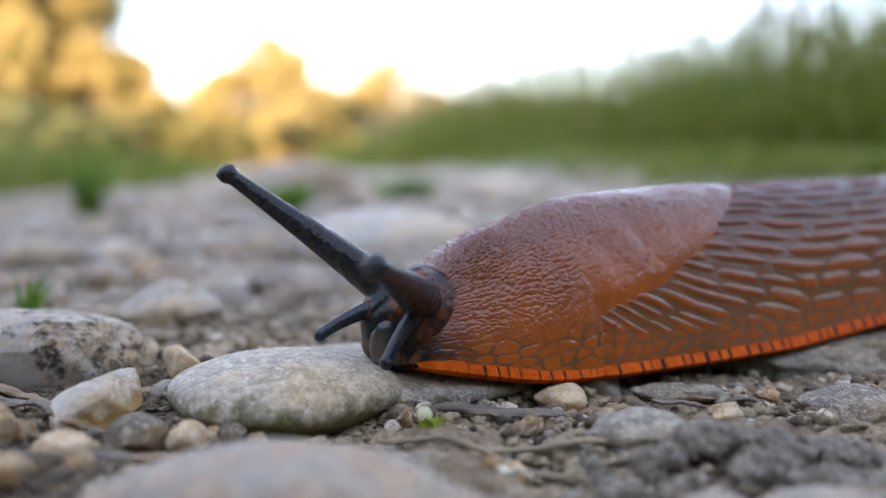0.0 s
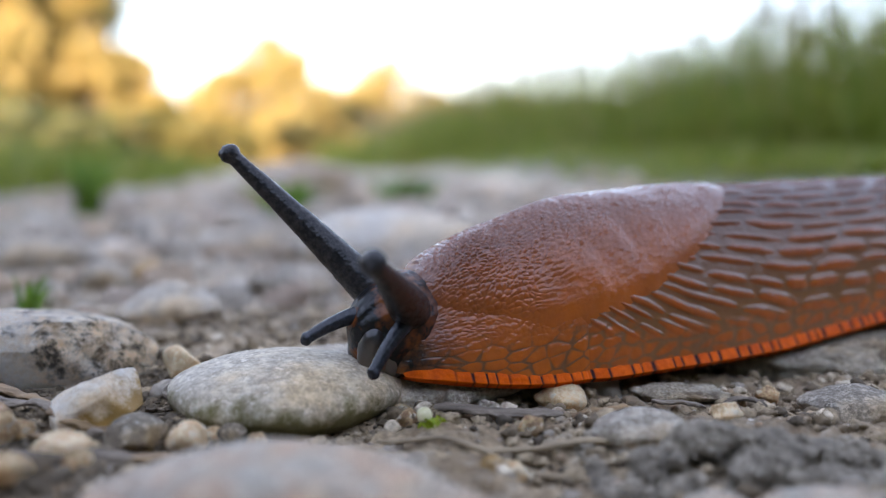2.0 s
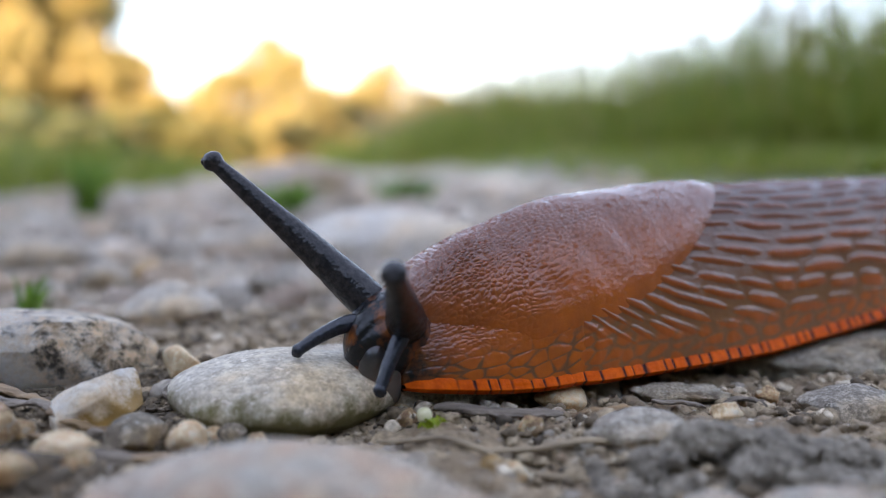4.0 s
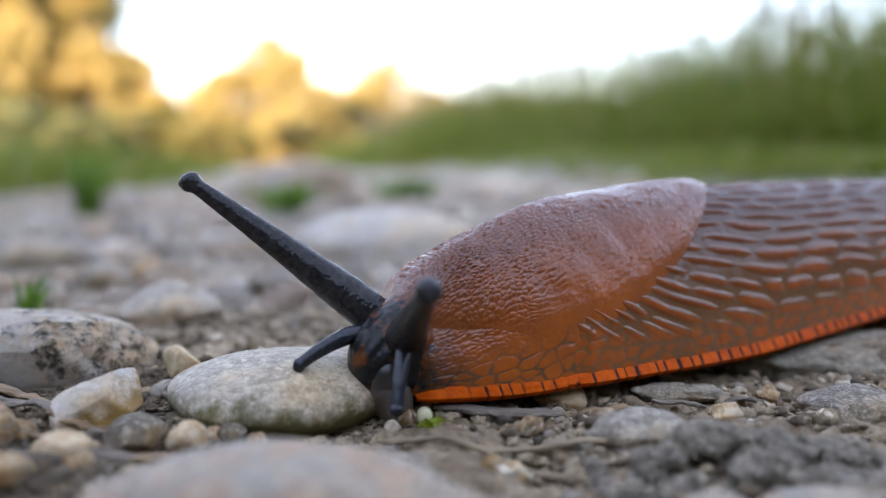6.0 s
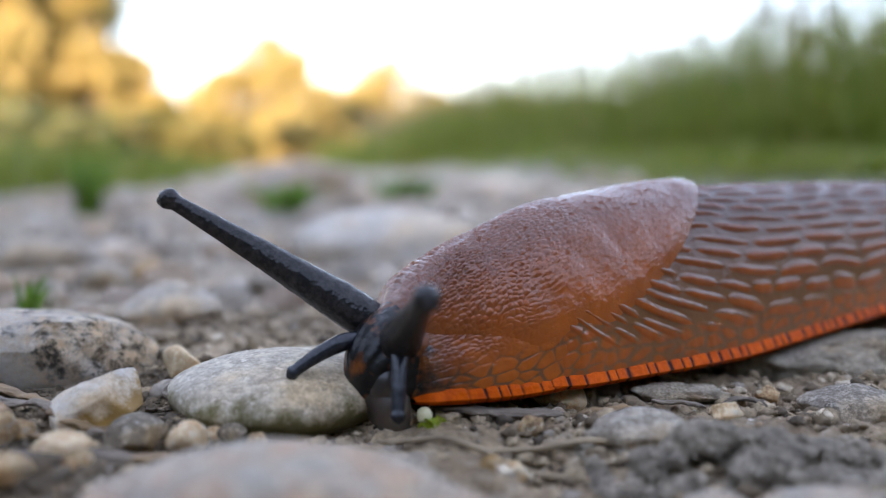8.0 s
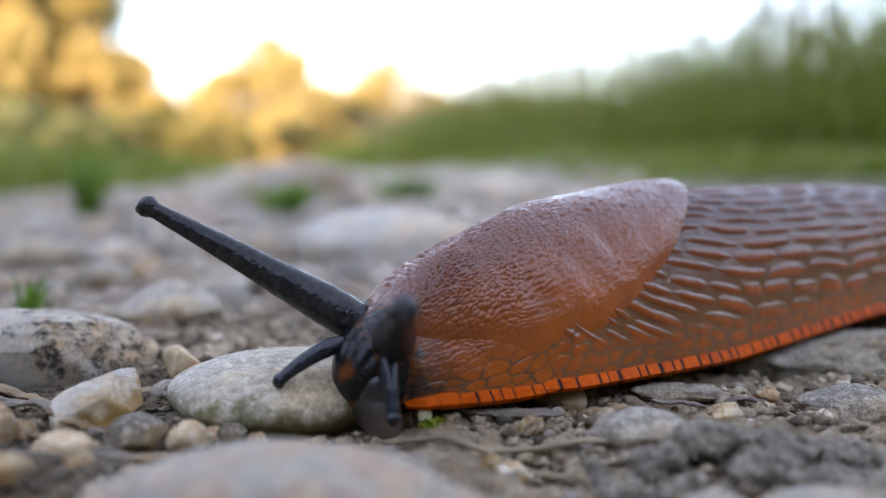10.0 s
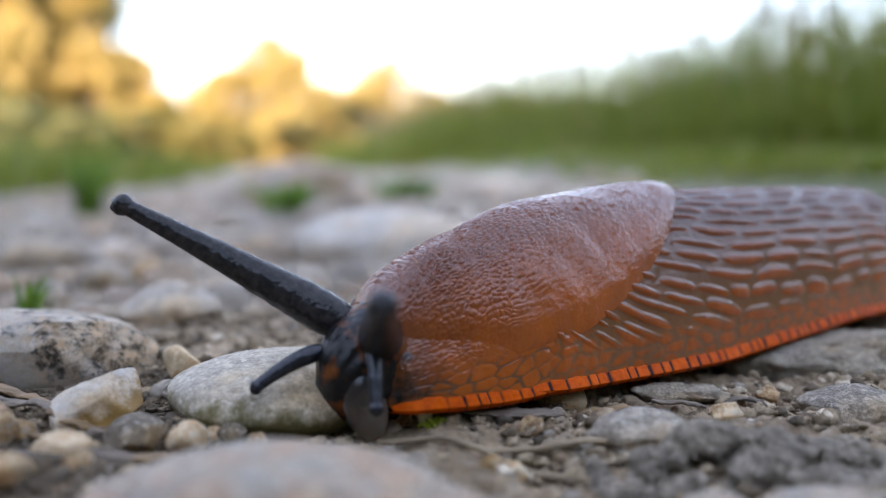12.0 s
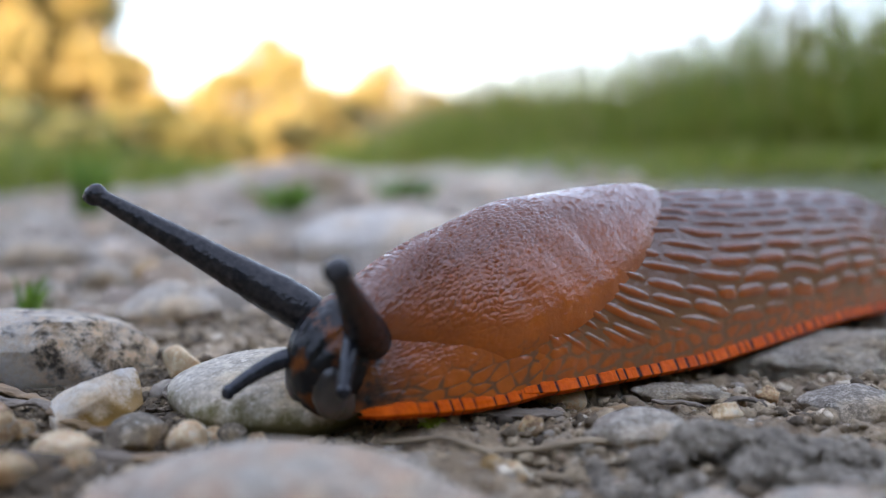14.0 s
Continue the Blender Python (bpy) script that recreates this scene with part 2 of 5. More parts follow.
def part(name, me, material, parent=None, label=""):
    if isinstance(me, bmesh.types.BMesh):
        bm, me = me, bpy.data.meshes.new(name)
        bm.to_mesh(me)
        bm.free()
    if not me.materials:
        me.materials.append(material)
    ob = new(name, me)
    if parent:
        ob.parent = parent
    return tagged(ob, label)


def ico(level):
    bm = bmesh.new()
    bmesh.ops.create_icosphere(bm, subdivisions=level, radius=1.0)
    v = np.array([p.co[:] for p in bm.verts])
    f = np.array([[p.index for p in t.verts] for t in bm.faces])
    bm.free()
    return v, f


ICO = {k: ico(k) for k in (1, 2, 3, 4, 5)}


def solid_noise(p, seed=0):
    """Smooth noise in space, -1 to 1."""
    i = np.floor(p)
    f = p - i
    f = f * f * (3 - 2 * f)
    out = 0
    for dx in (0, 1):
        for dy in (0, 1):
            for dz in (0, 1):
                w = (f[:, 0] if dx else 1 - f[:, 0]) * (f[:, 1] if dy else 1 - f[:, 1]) * (f[:, 2] if dz else 1 - f[:, 2])
                out = out + w * lattice(i[:, 0] + dx, (i[:, 1] + dy) * 57 + (i[:, 2] + dz) * 131, seed)
    return out * 2 - 1


def stone_shape(size, seed, level=4, lumpy=0.16, angular=0.0, flat=0.0, grain=0.012, boxy=0.0):
    """A worn stone: a ball cut by chance planes, pressed to its size, with lumps and pits."""
    rng = np.random.RandomState(seed)
    v, f = ICO[level]
    v = np.sign(v) * np.abs(v) ** (1 - boxy) * (1 - 0.25 * boxy)
    if angular:
        for _ in range(14):
            n = rng.normal(size=3)
            n /= np.linalg.norm(n)
            lim = 1 - angular * rng.uniform(0.25, 1.0)
            over = np.maximum(v @ n - lim, 0)
            v -= np.outer(over * 0.93, n)
    off = rng.uniform(-50, 50, 3)
    bump = np.zeros(len(v))
    for k, amp in ((1.1, lumpy), (2.3, lumpy * 0.45), (5.0, lumpy * 0.2), (11.0, grain), (24.0, grain * 0.6)):
        if k > 4 and level < 4:
            continue
        grid = v if k < 4 else v * np.array(size) / (np.prod(size) ** (1 / 3))
        bump += amp * solid_noise(grid * k + off, seed)
    v *= (1 + bump)[:, None]
    if flat:
        v[:, 2] = np.where(v[:, 2] > 0, v[:, 2] * (1 - flat * v[:, 2] ** 2 * 0.4), v[:, 2])
    return v * np.array(size), f


# ---- ground ----
def path_left(y):
    return -0.11 - 0.20 * y


def path_right(y):
    return np.maximum(0.16 - 0.080 * y, path_left(y) + 0.30)


def bank_line(y):
    """Where the tall grass begins, past a strip of turf."""
    return np.maximum(0.71 - 0.305 * y, path_left(y) + 0.55)


def verge_mask(x, y):
    wob = 0.05 * layered_noise(x * 6, y * 6, 40, 3) * np.minimum(1, 0.3 + y * y * 0 + np.abs(y))
    out = np.maximum(path_left(y) - x, x - path_right(y)) + wob
    return np.clip(out / 0.10 + 0.5, 0, 1)


def ground_height(x, y):
    r = np.hypot(x, y)
    near = np.clip(1.5 - r / 0.3, 0, 1)
    z = 0.0011 * layered_noise(x * 28, y * 28, 3, 3)
    z = z + near * (0.0024 * layered_noise(x * 130, y * 130, 9, 5))
    d1, d2 = cell_bumps(x * 420, y * 420, 5)
    z = z + near * 0.00060 * np.clip((d2 - d1) * 1.6, 0, 1) * (smooth_noise(x * 150, y * 150, 12) > 0.35)
    z = z + np.clip((r - 0.15) / 1.5, 0, 1) * 0.010 * layered_noise(x * 9, y * 9, 21, 3)
    z = z + np.where(x < path_left(y) + 0.15, 0.008, 0.03) * verge_mask(x, y) * np.clip(r - 0.2, 0, 1)
    z = z - 0.0115 * np.clip(np.minimum(r, 46) - 0.6, 0, None) * np.clip(y / 2 + 0.5, 0, 1)
    side = np.clip((x - bank_line(y)) / 3.0, 0, 1)
    z = z + 0.12 * side * side * (3 - 2 * side) * np.clip(r, 0, 1)
    z = z + np.clip((r - 30) / 200, 0, 1) * 2.0 * layered_noise(x / 60, y / 60, 33, 2)
    z = z - 0.0045 * np.exp(-((x - 0.035) / 0.008) ** 2 - ((y - 0.1145) / 0.007) ** 2)  # a hollow beside the broad stone
    return z - 0.0004


def spread(lo, hi, step, reach, growth):
    mid = np.arange(lo, hi, step)
    out, d, p = [], step, 0.0
    while p < reach:
        d *= growth
        p += d
        out.append(p)
    out = np.array(out)
    return np.concatenate([lo - out[::-1], mid, mid[-1] + out])


def build_ground():
    gx, gy = spread(-0.062, 0.062, 0.0005, 2500, 1.085), spread(0.048, 0.135, 0.0005, 2500, 1.085)
    y, x = np.meshgrid(gy, gx, indexing="ij")
    z = ground_height(x, y)
    r = np.hypot(x, y)
    me = sheet_mesh("ground", np.stack([x, y, z], -1), len(gy), len(gx),
                    attrs={"verge": verge_mask(x, y) * (r > 0.3), "far": np.clip((r - 0.10) / 0.2, 0, 1)})
    ob = part("ground", me, SOIL)
    tagged(ob, "gritty grey-brown soil of a stony footpath with grassy verges", "ground", kind="structure")


build_ground()


def height_at(x, y):
    return float(ground_height(np.array([x]), np.array([y]))[0])


# ---- stones of the path, one by one ----
def stone(name, label, x, y, size, material, seed, sink=0.35, turn=0.0, tilt=(0, 0), level=5, **shape):
    """A stone of half-sizes size, at x, y, sunk by a share of its half-height."""
    v, f = stone_shape(size, seed, level, **shape)
    me = triangle_mesh(name, v, f, True)
    ob = part(name, me, material)
    ob.matrix_basis = pose(x, y, height_at(x, y) + size[2] * (1 - 2 * sink), tilt[0], tilt[1], turn)
    TAKEN.append((x, y, max(size[0], size[1])))
    return tagged(ob, label, "stone" if "pebble" not in name else "pebble", group="stones of the path")


MM = 0.001
TAKEN = []  # the ground that single stones cover


def mm(*v):
    return tuple(a * MM for a in v)


def build_stones():
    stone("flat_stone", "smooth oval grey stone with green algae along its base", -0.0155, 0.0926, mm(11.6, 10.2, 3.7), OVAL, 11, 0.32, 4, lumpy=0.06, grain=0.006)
    stone("rock", "rough whitish rock with black lichen patches", -0.0455, 0.1080, mm(13.2, 9.5, 6.2), LICHEN, 23, 0.34, 8, (0, 3), lumpy=0.12, angular=0.22, grain=0.03, boxy=0.40)
    stone("quartz_stone", "angular white quartz stone with a rusty lower corner", -0.0325, 0.0868, mm(5.8, 5.0, 3.6), QUARTZ, 31, 0.38, 25, (0, -31), lumpy=0.1, angular=0.52)
    stone("rounded_stone", "large pale stone with a pinkish patch beside the lens", -0.0085, 0.0585, mm(14.5, 9.0, 6.2), PINK, 47, 0.425, -6, (0, 5), lumpy=0.1, grain=0.006)
    stone("pebble", "small cream pebble lying in the grit", -0.0303, 0.0742, mm(2.7, 2.2, 2.4), CREAM, 5, 0.25, 10, level=4, angular=0.35)
    stone("pebble", "dark grey pebble with a yellowish stain", -0.0264, 0.0797, mm(3.3, 3.0, 2.1), DARK, 6, 0.25, 40, level=4, angular=0.35)
    stone("pebble", "cream angular pebble lying in the grit", -0.0220, 0.0800, mm(2.3, 2.0, 1.9), CREAM, 19, 0.25, 70, level=4, angular=0.35)
    stone("pebble", "pinkish brown pebble lying in the grit", -0.0385, 0.0775, mm(2.6, 2.6, 2.2), TAN, 8, 0.25, 0, level=4, angular=0.3)
    stone("pebble", "orange-brown pebble near the lens", -0.0325, 0.0680, mm(2.5, 2.2, 1.2), TAN, 9, 0.25, 0, level=4, angular=0.2)
    stone("white_stone", "pale angular stone behind the oval stone", -0.0405, 0.1400, mm(7.6, 6.0, 4.2), PALE, 61, 0.33, -5, lumpy=0.14, angular=0.5)
    stone("slab_stone", "flat bluish-grey slab under the slug's head", -0.0075, 0.1030, mm(17.5, 12.8, 2.5), GREY, 71, 0.3, 6, lumpy=0.07)
    stone("pebble", "cream rounded pebble under the slug", 0.0121, 0.0950, mm(2.5, 2.2, 1.5), CREAM, 77, 0.2, 0, level=4, angular=0.2)
    stone("pebble", "small pinkish pebble at the bark's end", 0.0110, 0.0893, mm(0.9, 0.8, 0.9), PINK, 78, 0.2, 0, level=4)
    stone("half_buried_stone", "smooth half-buried light grey stone", 0.0179, 0.0808, mm(4.9, 3.8, 2.3), GREY, 83, 0.38, 0, lumpy=0.12, angular=0.2, grain=0.02)
    stone("boulder", "broad rough grey stone that carries the slug's back", 0.0500, 0.1180, mm(15.0, 9.5, 3.1), RUBBLE, 91, 0.43, 10, lumpy=0.20, angular=0.12, grain=0.05)
    stone("rounded_stone", "bluish-grey rounded stone lying in the grit", 0.0410, 0.0925, mm(5.2, 4.6, 2.5), BLUE, 97, 0.3, 0, lumpy=0.16, angular=0.25, grain=0.03)
    stone("stone_chip", "flat tan stone chip with a rusty rim", 0.0346, 0.0990, mm(3.0, 1.8, 1.4), TAN, 101, 0.10, -15, level=4, angular=0.7)
    stone("stone_chip", "white angular stone chip lying in the grit", 0.0264, 0.0870, mm(1.8, 1.2, 1.15), CREAM, 103, 0.08, -20, level=4, angular=0.5)
    stone("half_buried_stone", "flat pale grey stone half in the soil", 0.0245, 0.0970, mm(5.2, 3.2, 1.3), RUBBLE, 107, 0.3, 5, lumpy=0.3, angular=0.4, grain=0.06)
    stone("pebble", "white pebble lying in the grit", 0.0040, 0.0742, mm(1.0, 0.9, 0.9), QUARTZ, 109, 0.2, 0, level=4)
    stone("pebble", "white pebble lying in the grit", 0.0057, 0.0750, mm(1.2, 1.0, 1.1), CREAM, 111, 0.2, 0, level=4, angular=0.3)
    stone("rounded_stone", "bluish stone close to the lens", 0.0265, 0.0615, mm(6.0, 4.5, 2.6), PINK, 113, 0.3, 0)
    stone("rounded_stone", "grey stone close to the lens", 0.0190, 0.0635, mm(2.6, 2.2, 1.6), PINK, 117, 0.25, 0, level=4)
    stone("pebble", "tan pebble beside the oval stone", -0.0045, 0.0915, mm(1.6, 1.1, 0.9), CREAM, 119, 0.1, -35, level=4, angular=0.3)
    stone("pebble", "brown pebble against the oval stone", -0.0163, 0.0815, mm(0.9, 0.9, 1.0), TAN, 121, 0.1, 0, level=4)
    stone("pebble", "brown pebble against the oval stone", -0.0187, 0.0818, mm(1.3, 0.9, 0.9), DARK, 123, 0.1, 0, level=4)
    for k, (x, y, a, mat, tint) in enumerate(((-36.5, 79.5, 1.7, TAN, "rusty brown"), (-28.5, 71.5, 1.5, TAN, "rusty brown"), (-20.2, 83.0, 1.1, CREAM, "cream-coloured"),
                                              (-29.2, 104.0, 2.6, CREAM, "cream-coloured"), (-20.5, 107.0, 2.4, CREAM, "cream-coloured"), (-34.0, 70.5, 1.9, TAN, "rusty brown"),
                                              (-3.2, 87.2, 1.3, TAN, "rusty brown"), (8.2, 85.0, 1.5, TAN, "rusty brown"), (-42.5, 83.5, 2.0, DARK, "dark grey"))):
        stone("pebble", tint + " pebble lying between larger stones", x * MM, y * MM, mm(a, a * 0.85, a * 0.7), mat, 600 + k, 0.2, 37 * k, level=4, angular=0.35)
    stone("flat_rock", "large flat pale rock further along the path", -0.0130, 0.2380, mm(22, 24, 9.0), FLAT, 131, 0.34, 0, lumpy=0.1)
    stone("rock", "brownish rock on the path", -0.0730, 0.4700, mm(34, 30, 19), ROCK, 137, 0.30, 0, lumpy=0.14, angular=0.2)
    stone("pebble", "orange-tan pebble lying in the grit", -0.0590, 0.1910, mm(4.4, 3.8, 3.0), TAN, 139, 0.25, 0, level=4)
    stone("pebble", "blue-grey pebble lying in the grit", -0.0630, 0.1760, mm(4.6, 4.2, 3.2), BLUE, 141, 0.25, 0, level=4)
    stone("slab_stone", "bluish flat slab lying in the grit", -0.0950, 0.2150, mm(13, 10, 5.0), BLUE, 143, 0.3, 0, level=4)
    stone("pale_stone", "very pale smooth stone at the verge", 0.0430, 0.7600, mm(24, 18, 12), PALE, 149, 0.4, 0, level=4)


build_stones()


def scatter_pebbles():
    """Loose pebbles: the nearest are things of their own, the finer gravel one heap."""
    rng = np.random.RandomState(4)
    shapes = []
    for k in range(14):
        v, f = stone_shape((1.0, rng.uniform(0.7, 0.95), rng.uniform(0.5, 0.8)), 300 + k, 3, lumpy=0.2, angular=rng.uniform(0.2, 0.55))
        me = triangle_mesh("pebble", v, f, True)
        me.materials.append(MIXED)
        shapes.append(me)
    made = 0
    while made < 150:
        d = 0.062 + 0.18 * rng.uniform() ** 1.1
        x = d * rng.uniform(-0.62, 0.62)
        y = d
        r = rng.choice([0.0009, 0.0014, 0.0022, 0.0036, 0.005], p=[0.22, 0.24, 0.24, 0.18, 0.12]) * (0.75 + 0.5 * rng.uniform()) * (0.75 + d * 2.2)
        if y < 0.10 and r > 0.0022:
            continue
        if -0.034 < x < -0.002 and 0.105 < y < 0.15 and r > 0.0020:
            continue
        if 0.0 < x < 0.045 and 0.084 < y < 0.10 and r > 0.0012:
            continue
        if any(math.hypot(x - a, y - b) < c * 0.9 + r * 0.7 for a, b, c in TAKEN):
            continue
        ob = new("pebble", shapes[made % 14])
        ob.matrix_basis = pose(x, y, height_at(x, y) + r * 0.15, rng.uniform(-20, 20), rng.uniform(-20, 20), rng.uniform(0, 360)) @ Matrix.Scale(r, 4)
        tagged(ob, "loose worn pebble lying in the grit", "pebble", "loose pebbles of the path")
        made += 1
    made = 0
    while made < 110:
        y = 0.15 + 0.32 * rng.uniform() ** 1.3
        x = y * rng.uniform(-0.56, 0.30)
        r = (0.0024 + 0.0044 * rng.uniform() ** 1.8) * (0.7 + y * 2.0)
        if any(math.hypot(x - a, y - b) < c * 0.9 + r * 0.8 for a, b, c in TAKEN):
            continue
        TAKEN.append((x, y, r * 0.8))
        ob = new("pebble", shapes[made % 14])
        ob.matrix_basis = pose(x, y, height_at(x, y) + r * 0.1, rng.uniform(-15, 15), rng.uniform(-15, 15), rng.uniform(0, 360)) @ Matrix.Scale(r, 4)
        tagged(ob, "worn rounded pebble half sunk in the path", "pebble", "loose pebbles of the path")
        made += 1
    v2, f2 = ICO[2]
    vs, fs, base = [], [], 0

    def heap(n, x, y, r, lib):
        nonlocal base
        vv, ff = lib
        keep = (y < 0.3) | (verge_mask(x, y) < 0.6)
        x, y, r = x[keep], y[keep], r[keep]
        n, k = len(x), len(vv)
        q = vv[None] * (1 + 0.14 * rng.normal(size=(n, k, 1))) * np.stack([np.ones(n), rng.uniform(0.6, 1, n), rng.uniform(0.45, 0.8, n)], -1)[:, None] * r[:, None, None]
        a = rng.uniform(0, 6.28, n)[:, None]
        qx, qy = q[..., 0] * np.cos(a) - q[..., 1] * np.sin(a), q[..., 0] * np.sin(a) + q[..., 1] * np.cos(a)
        z = ground_height(x, y) + r * 0.12
        vs.append(np.stack([qx + x[:, None], qy + y[:, None], q[..., 2] + z[:, None]], -1).reshape(-1, 3))
        fs.append((ff[None] + (base + k * np.arange(n))[:, None, None]).reshape(-1, 3))
        base += n * k

    def chance(n, power=1.0):
        return rng.uniform(size=n) ** power

    d = 0.058 + 0.11 * chance(1100)
    heap(1100, d * rng.uniform(-0.6, 0.6, 1100), d, 0.00022 + 0.0006 * chance(1100, 4), (v2, f2))
    d = 0.15 + 0.6 * chance(2200, 1.5)
    heap(2200, d * rng.uniform(-0.62, 0.62, 2200), d, (0.0012 + 0.0045 * chance(2200, 3)) * (0.6 + d * 1.5), (v2, f2))
    d = 0.5 + 3.5 * chance(2500, 1.5)
    heap(2500, d * rng.uniform(-0.5, 0.55, 2500), d, 0.003 + 0.008 * chance(2500, 3), (v2, f2))
    me = triangle_mesh("gravel", np.concatenate(vs), np.concatenate(fs), True)
    gm = stone_material("gravel", (0.60, 0.57, 0.53), (0.74, 0.70, 0.65), stain=(0.30, 0.25, 0.19))
    m = Nodes("", gm)
    old = m.bsdf.inputs["Base Color"].links[0].from_socket
    tone = m.ramp(m.island(), (0.0, (0.34, 0.30, 0.26)), (0.3, (0.72, 0.61, 0.48)), (0.5, (0.95, 0.66, 0.40)), (0.62, (0.64, 0.57, 0.50)), (0.8, (1.0, 0.95, 0.88)), (1.0, (0.6, 0.48, 0.36)))
    m.plug(m.bsdf.inputs["Base Color"], m.mix(0.7, old, tone, "MULTIPLY"))
    tagged(part("gravel", me, gm), "fine mixed gravel of grey, cream and rusty grains", "gravel", kind="stuff")


scatter_pebbles()


def scatter_crumbs():
    """Crumbs of soil and bits of straw between the stones."""
    rng = np.random.RandomState(17)
    v1, f1 = ICO[2]
    n = 9000
    d = 0.06 + 0.10 * rng.uniform(size=n)
    x = d * rng.uniform(-0.58, 0.58, n)
    keep = smooth_noise(x * 90, d * 90, 51) > 0.3
    x, d = x[keep], d[keep]
    n = len(x)
    r = 0.00018 + 0.0008 * rng.uniform(size=n) ** 4
    q = v1[None] * (1 + 0.30 * rng.normal(size=(n, len(v1), 1))) * r[:, None, None] * np.array([1, 1, 0.7])
    z = ground_height(x, d) + r * 0.2
    co = q + np.stack([x, d, z], -1)[:, None]
    me = triangle_mesh("soil_crumbs", co.reshape(-1, 3), (f1[None] + (len(v1) * np.arange(n))[:, None, None]).reshape(-1, 3), True)
    m = Nodes("crumb")
    tone = m.ramp(m.island(), (0.0, (0.055, 0.040, 0.026)), (0.4, (0.17, 0.12, 0.072)), (0.85, (0.36, 0.27, 0.17)), (1.0, (0.58, 0.48, 0.36)))
    m.set(Base_Color=m.mix(0.6, tone, m.ramp(m.noise(2000, 5), (0.3, 0.2), (0.7, 0.85)), "OVERLAY"), Roughness=0.95)
    m.bump(m.noise(2500, 5), 0.6, 0.0003)
    tagged(part("soil_crumbs", me, m.mat), "brown crumbs of dry soil between the stones", "soil", kind="stuff")


scatter_crumbs()


# ---- the slug ----
# Along the slug: s in millimetres from a point under its mantle, the tail at +115, the neck at -18.
# Round it: v in radians from the back (0) to the rim of the foot (pi/2 on the side to the lens).
TOP_S, TOP_Z = [-18, -14, -9, -3, 4, 12, 20, 47, 60, 75, 90, 105, 115], [11, 13.5, 16, 17.9, 20.2, 21, 21.2, 21.9, 22.2, 22.4, 20, 13, 6]
SOLE_S, SOLE_Z = [-18, -12, -4, 4, 30, 60, 80, 115], [4.3, 3.0, 1.8, 1.7, 2.2, 5, 5.5, 5]
WIDE_S, WIDE_W = [-18, -14, -8, 0, 20, 45, 65, 80, 95, 110, 115], [6.5, 7.5, 9, 10, 10.5, 10, 9.4, 8.4, 6, 2.5, 0.3]
PIVOT_S = 15.0


def eased(s, xs, ys):
    """Reads a profile with its corners rounded off."""
    return sum(np.interp(s + d, xs, ys) for d in (-3, -2, -1, 0, 1, 2, 3)) / 7


def slug_surface(s, v, off=0.0):
    b = eased(s, SOLE_S, SOLE_Z)
    h = eased(s, TOP_S, TOP_Z) - b + off
    w = np.maximum(eased(s, WIDE_S, WIDE_W), 0.05) + off
    y = -w * np.sin(v)
    z = b + h * np.cos(v)
    return np.stack([s - PIVOT_S, y, z - 2.0], -1) * MM


def mantle_edge(s):
    """How far down the flank, in radians, the mantle reaches."""
    ahead = 1 - np.clip(-(s + 3) / 12.0, 0, 1) ** 2
    behind = 1 - np.clip((s + 3) / 33.0, 0, 1) ** 2
    return 1.30 * np.where(s < -3, ahead ** 0.25, behind ** 0.65)


def furrows(s, v, seed, fan, long, wide, plates_from=1.30):
    """Long wart ridges that fan out behind the mantle: 0 in the furrows, 1 on the ridges."""
    arc = v * 11.0
    drift = fan * (1 - np.exp(-np.maximum(s - 2, 0) / 14)) * np.abs(v) / 1.57
    row_at = (np.abs(arc) - drift) / wide + 0.9 * layered_noise(s * 0.09, arc * 0.16, seed, 2)
    row = np.floor(row_at)
    side = (v > 0).astype(float)
    reach = long * (0.7 + 0.7 * lattice(row, side * 5, seed))
    col_at = (s + 2.2 * smooth_noise(s * 0.13, row * 1.7, seed + 3) + 0.6 * layered_noise(s * 0.5, arc * 0.7, seed + 4, 2)) / reach + lattice(row, side * 3 + 1, seed + 1)
    col = np.floor(col_at)
    fx = np.minimum(np.abs(2 * (col_at - col) - 1) * 1.10, 1) ** 1.6
    across = 2 * (row_at - row) - 1 - 0.5 * (lattice(row * 5 + side, col, seed + 8) - 0.5)
    fy = np.abs(across - 0.12)
    half = np.sqrt(np.clip(1 - fx ** 2, 0.0004, 1)) * (0.26 + 0.40 * lattice(row * 7 + side, col, seed + 5))
    wart = np.clip(1.05 - (fy / half) ** 2, 0, 1) * (0.6 + 0.4 * (lattice(row * 3 + side, col, seed + 12) > 0.2))
    crest = np.clip(1 - ((across + 0.12) / np.maximum(half * 1.5, 0.05)) ** 2, 0, 1) ** 0.8 * np.clip(1.2 - fx, 0, 1)
    # towards the foot the warts break up into a net of small plates
    low = np.clip((np.abs(v) - plates_from) / 0.12, 0, 1)
    d1, d2 = cell_bumps((s + (np.abs(arc) - 12) * 0.8) / 2.9 + 60 * side, arc / 0.85, seed + 9, 0.8)
    plate = np.clip((d2 - d1) * 1.5 - 0.08 + 0.35 * layered_noise(s * 0.8, arc, seed + 31, 2), 0, 1)
    flat = plate * (2 - plate) * low
    return wart * (1 - low) + flat * 0.7, crest * (1 - low) + flat * 0.35


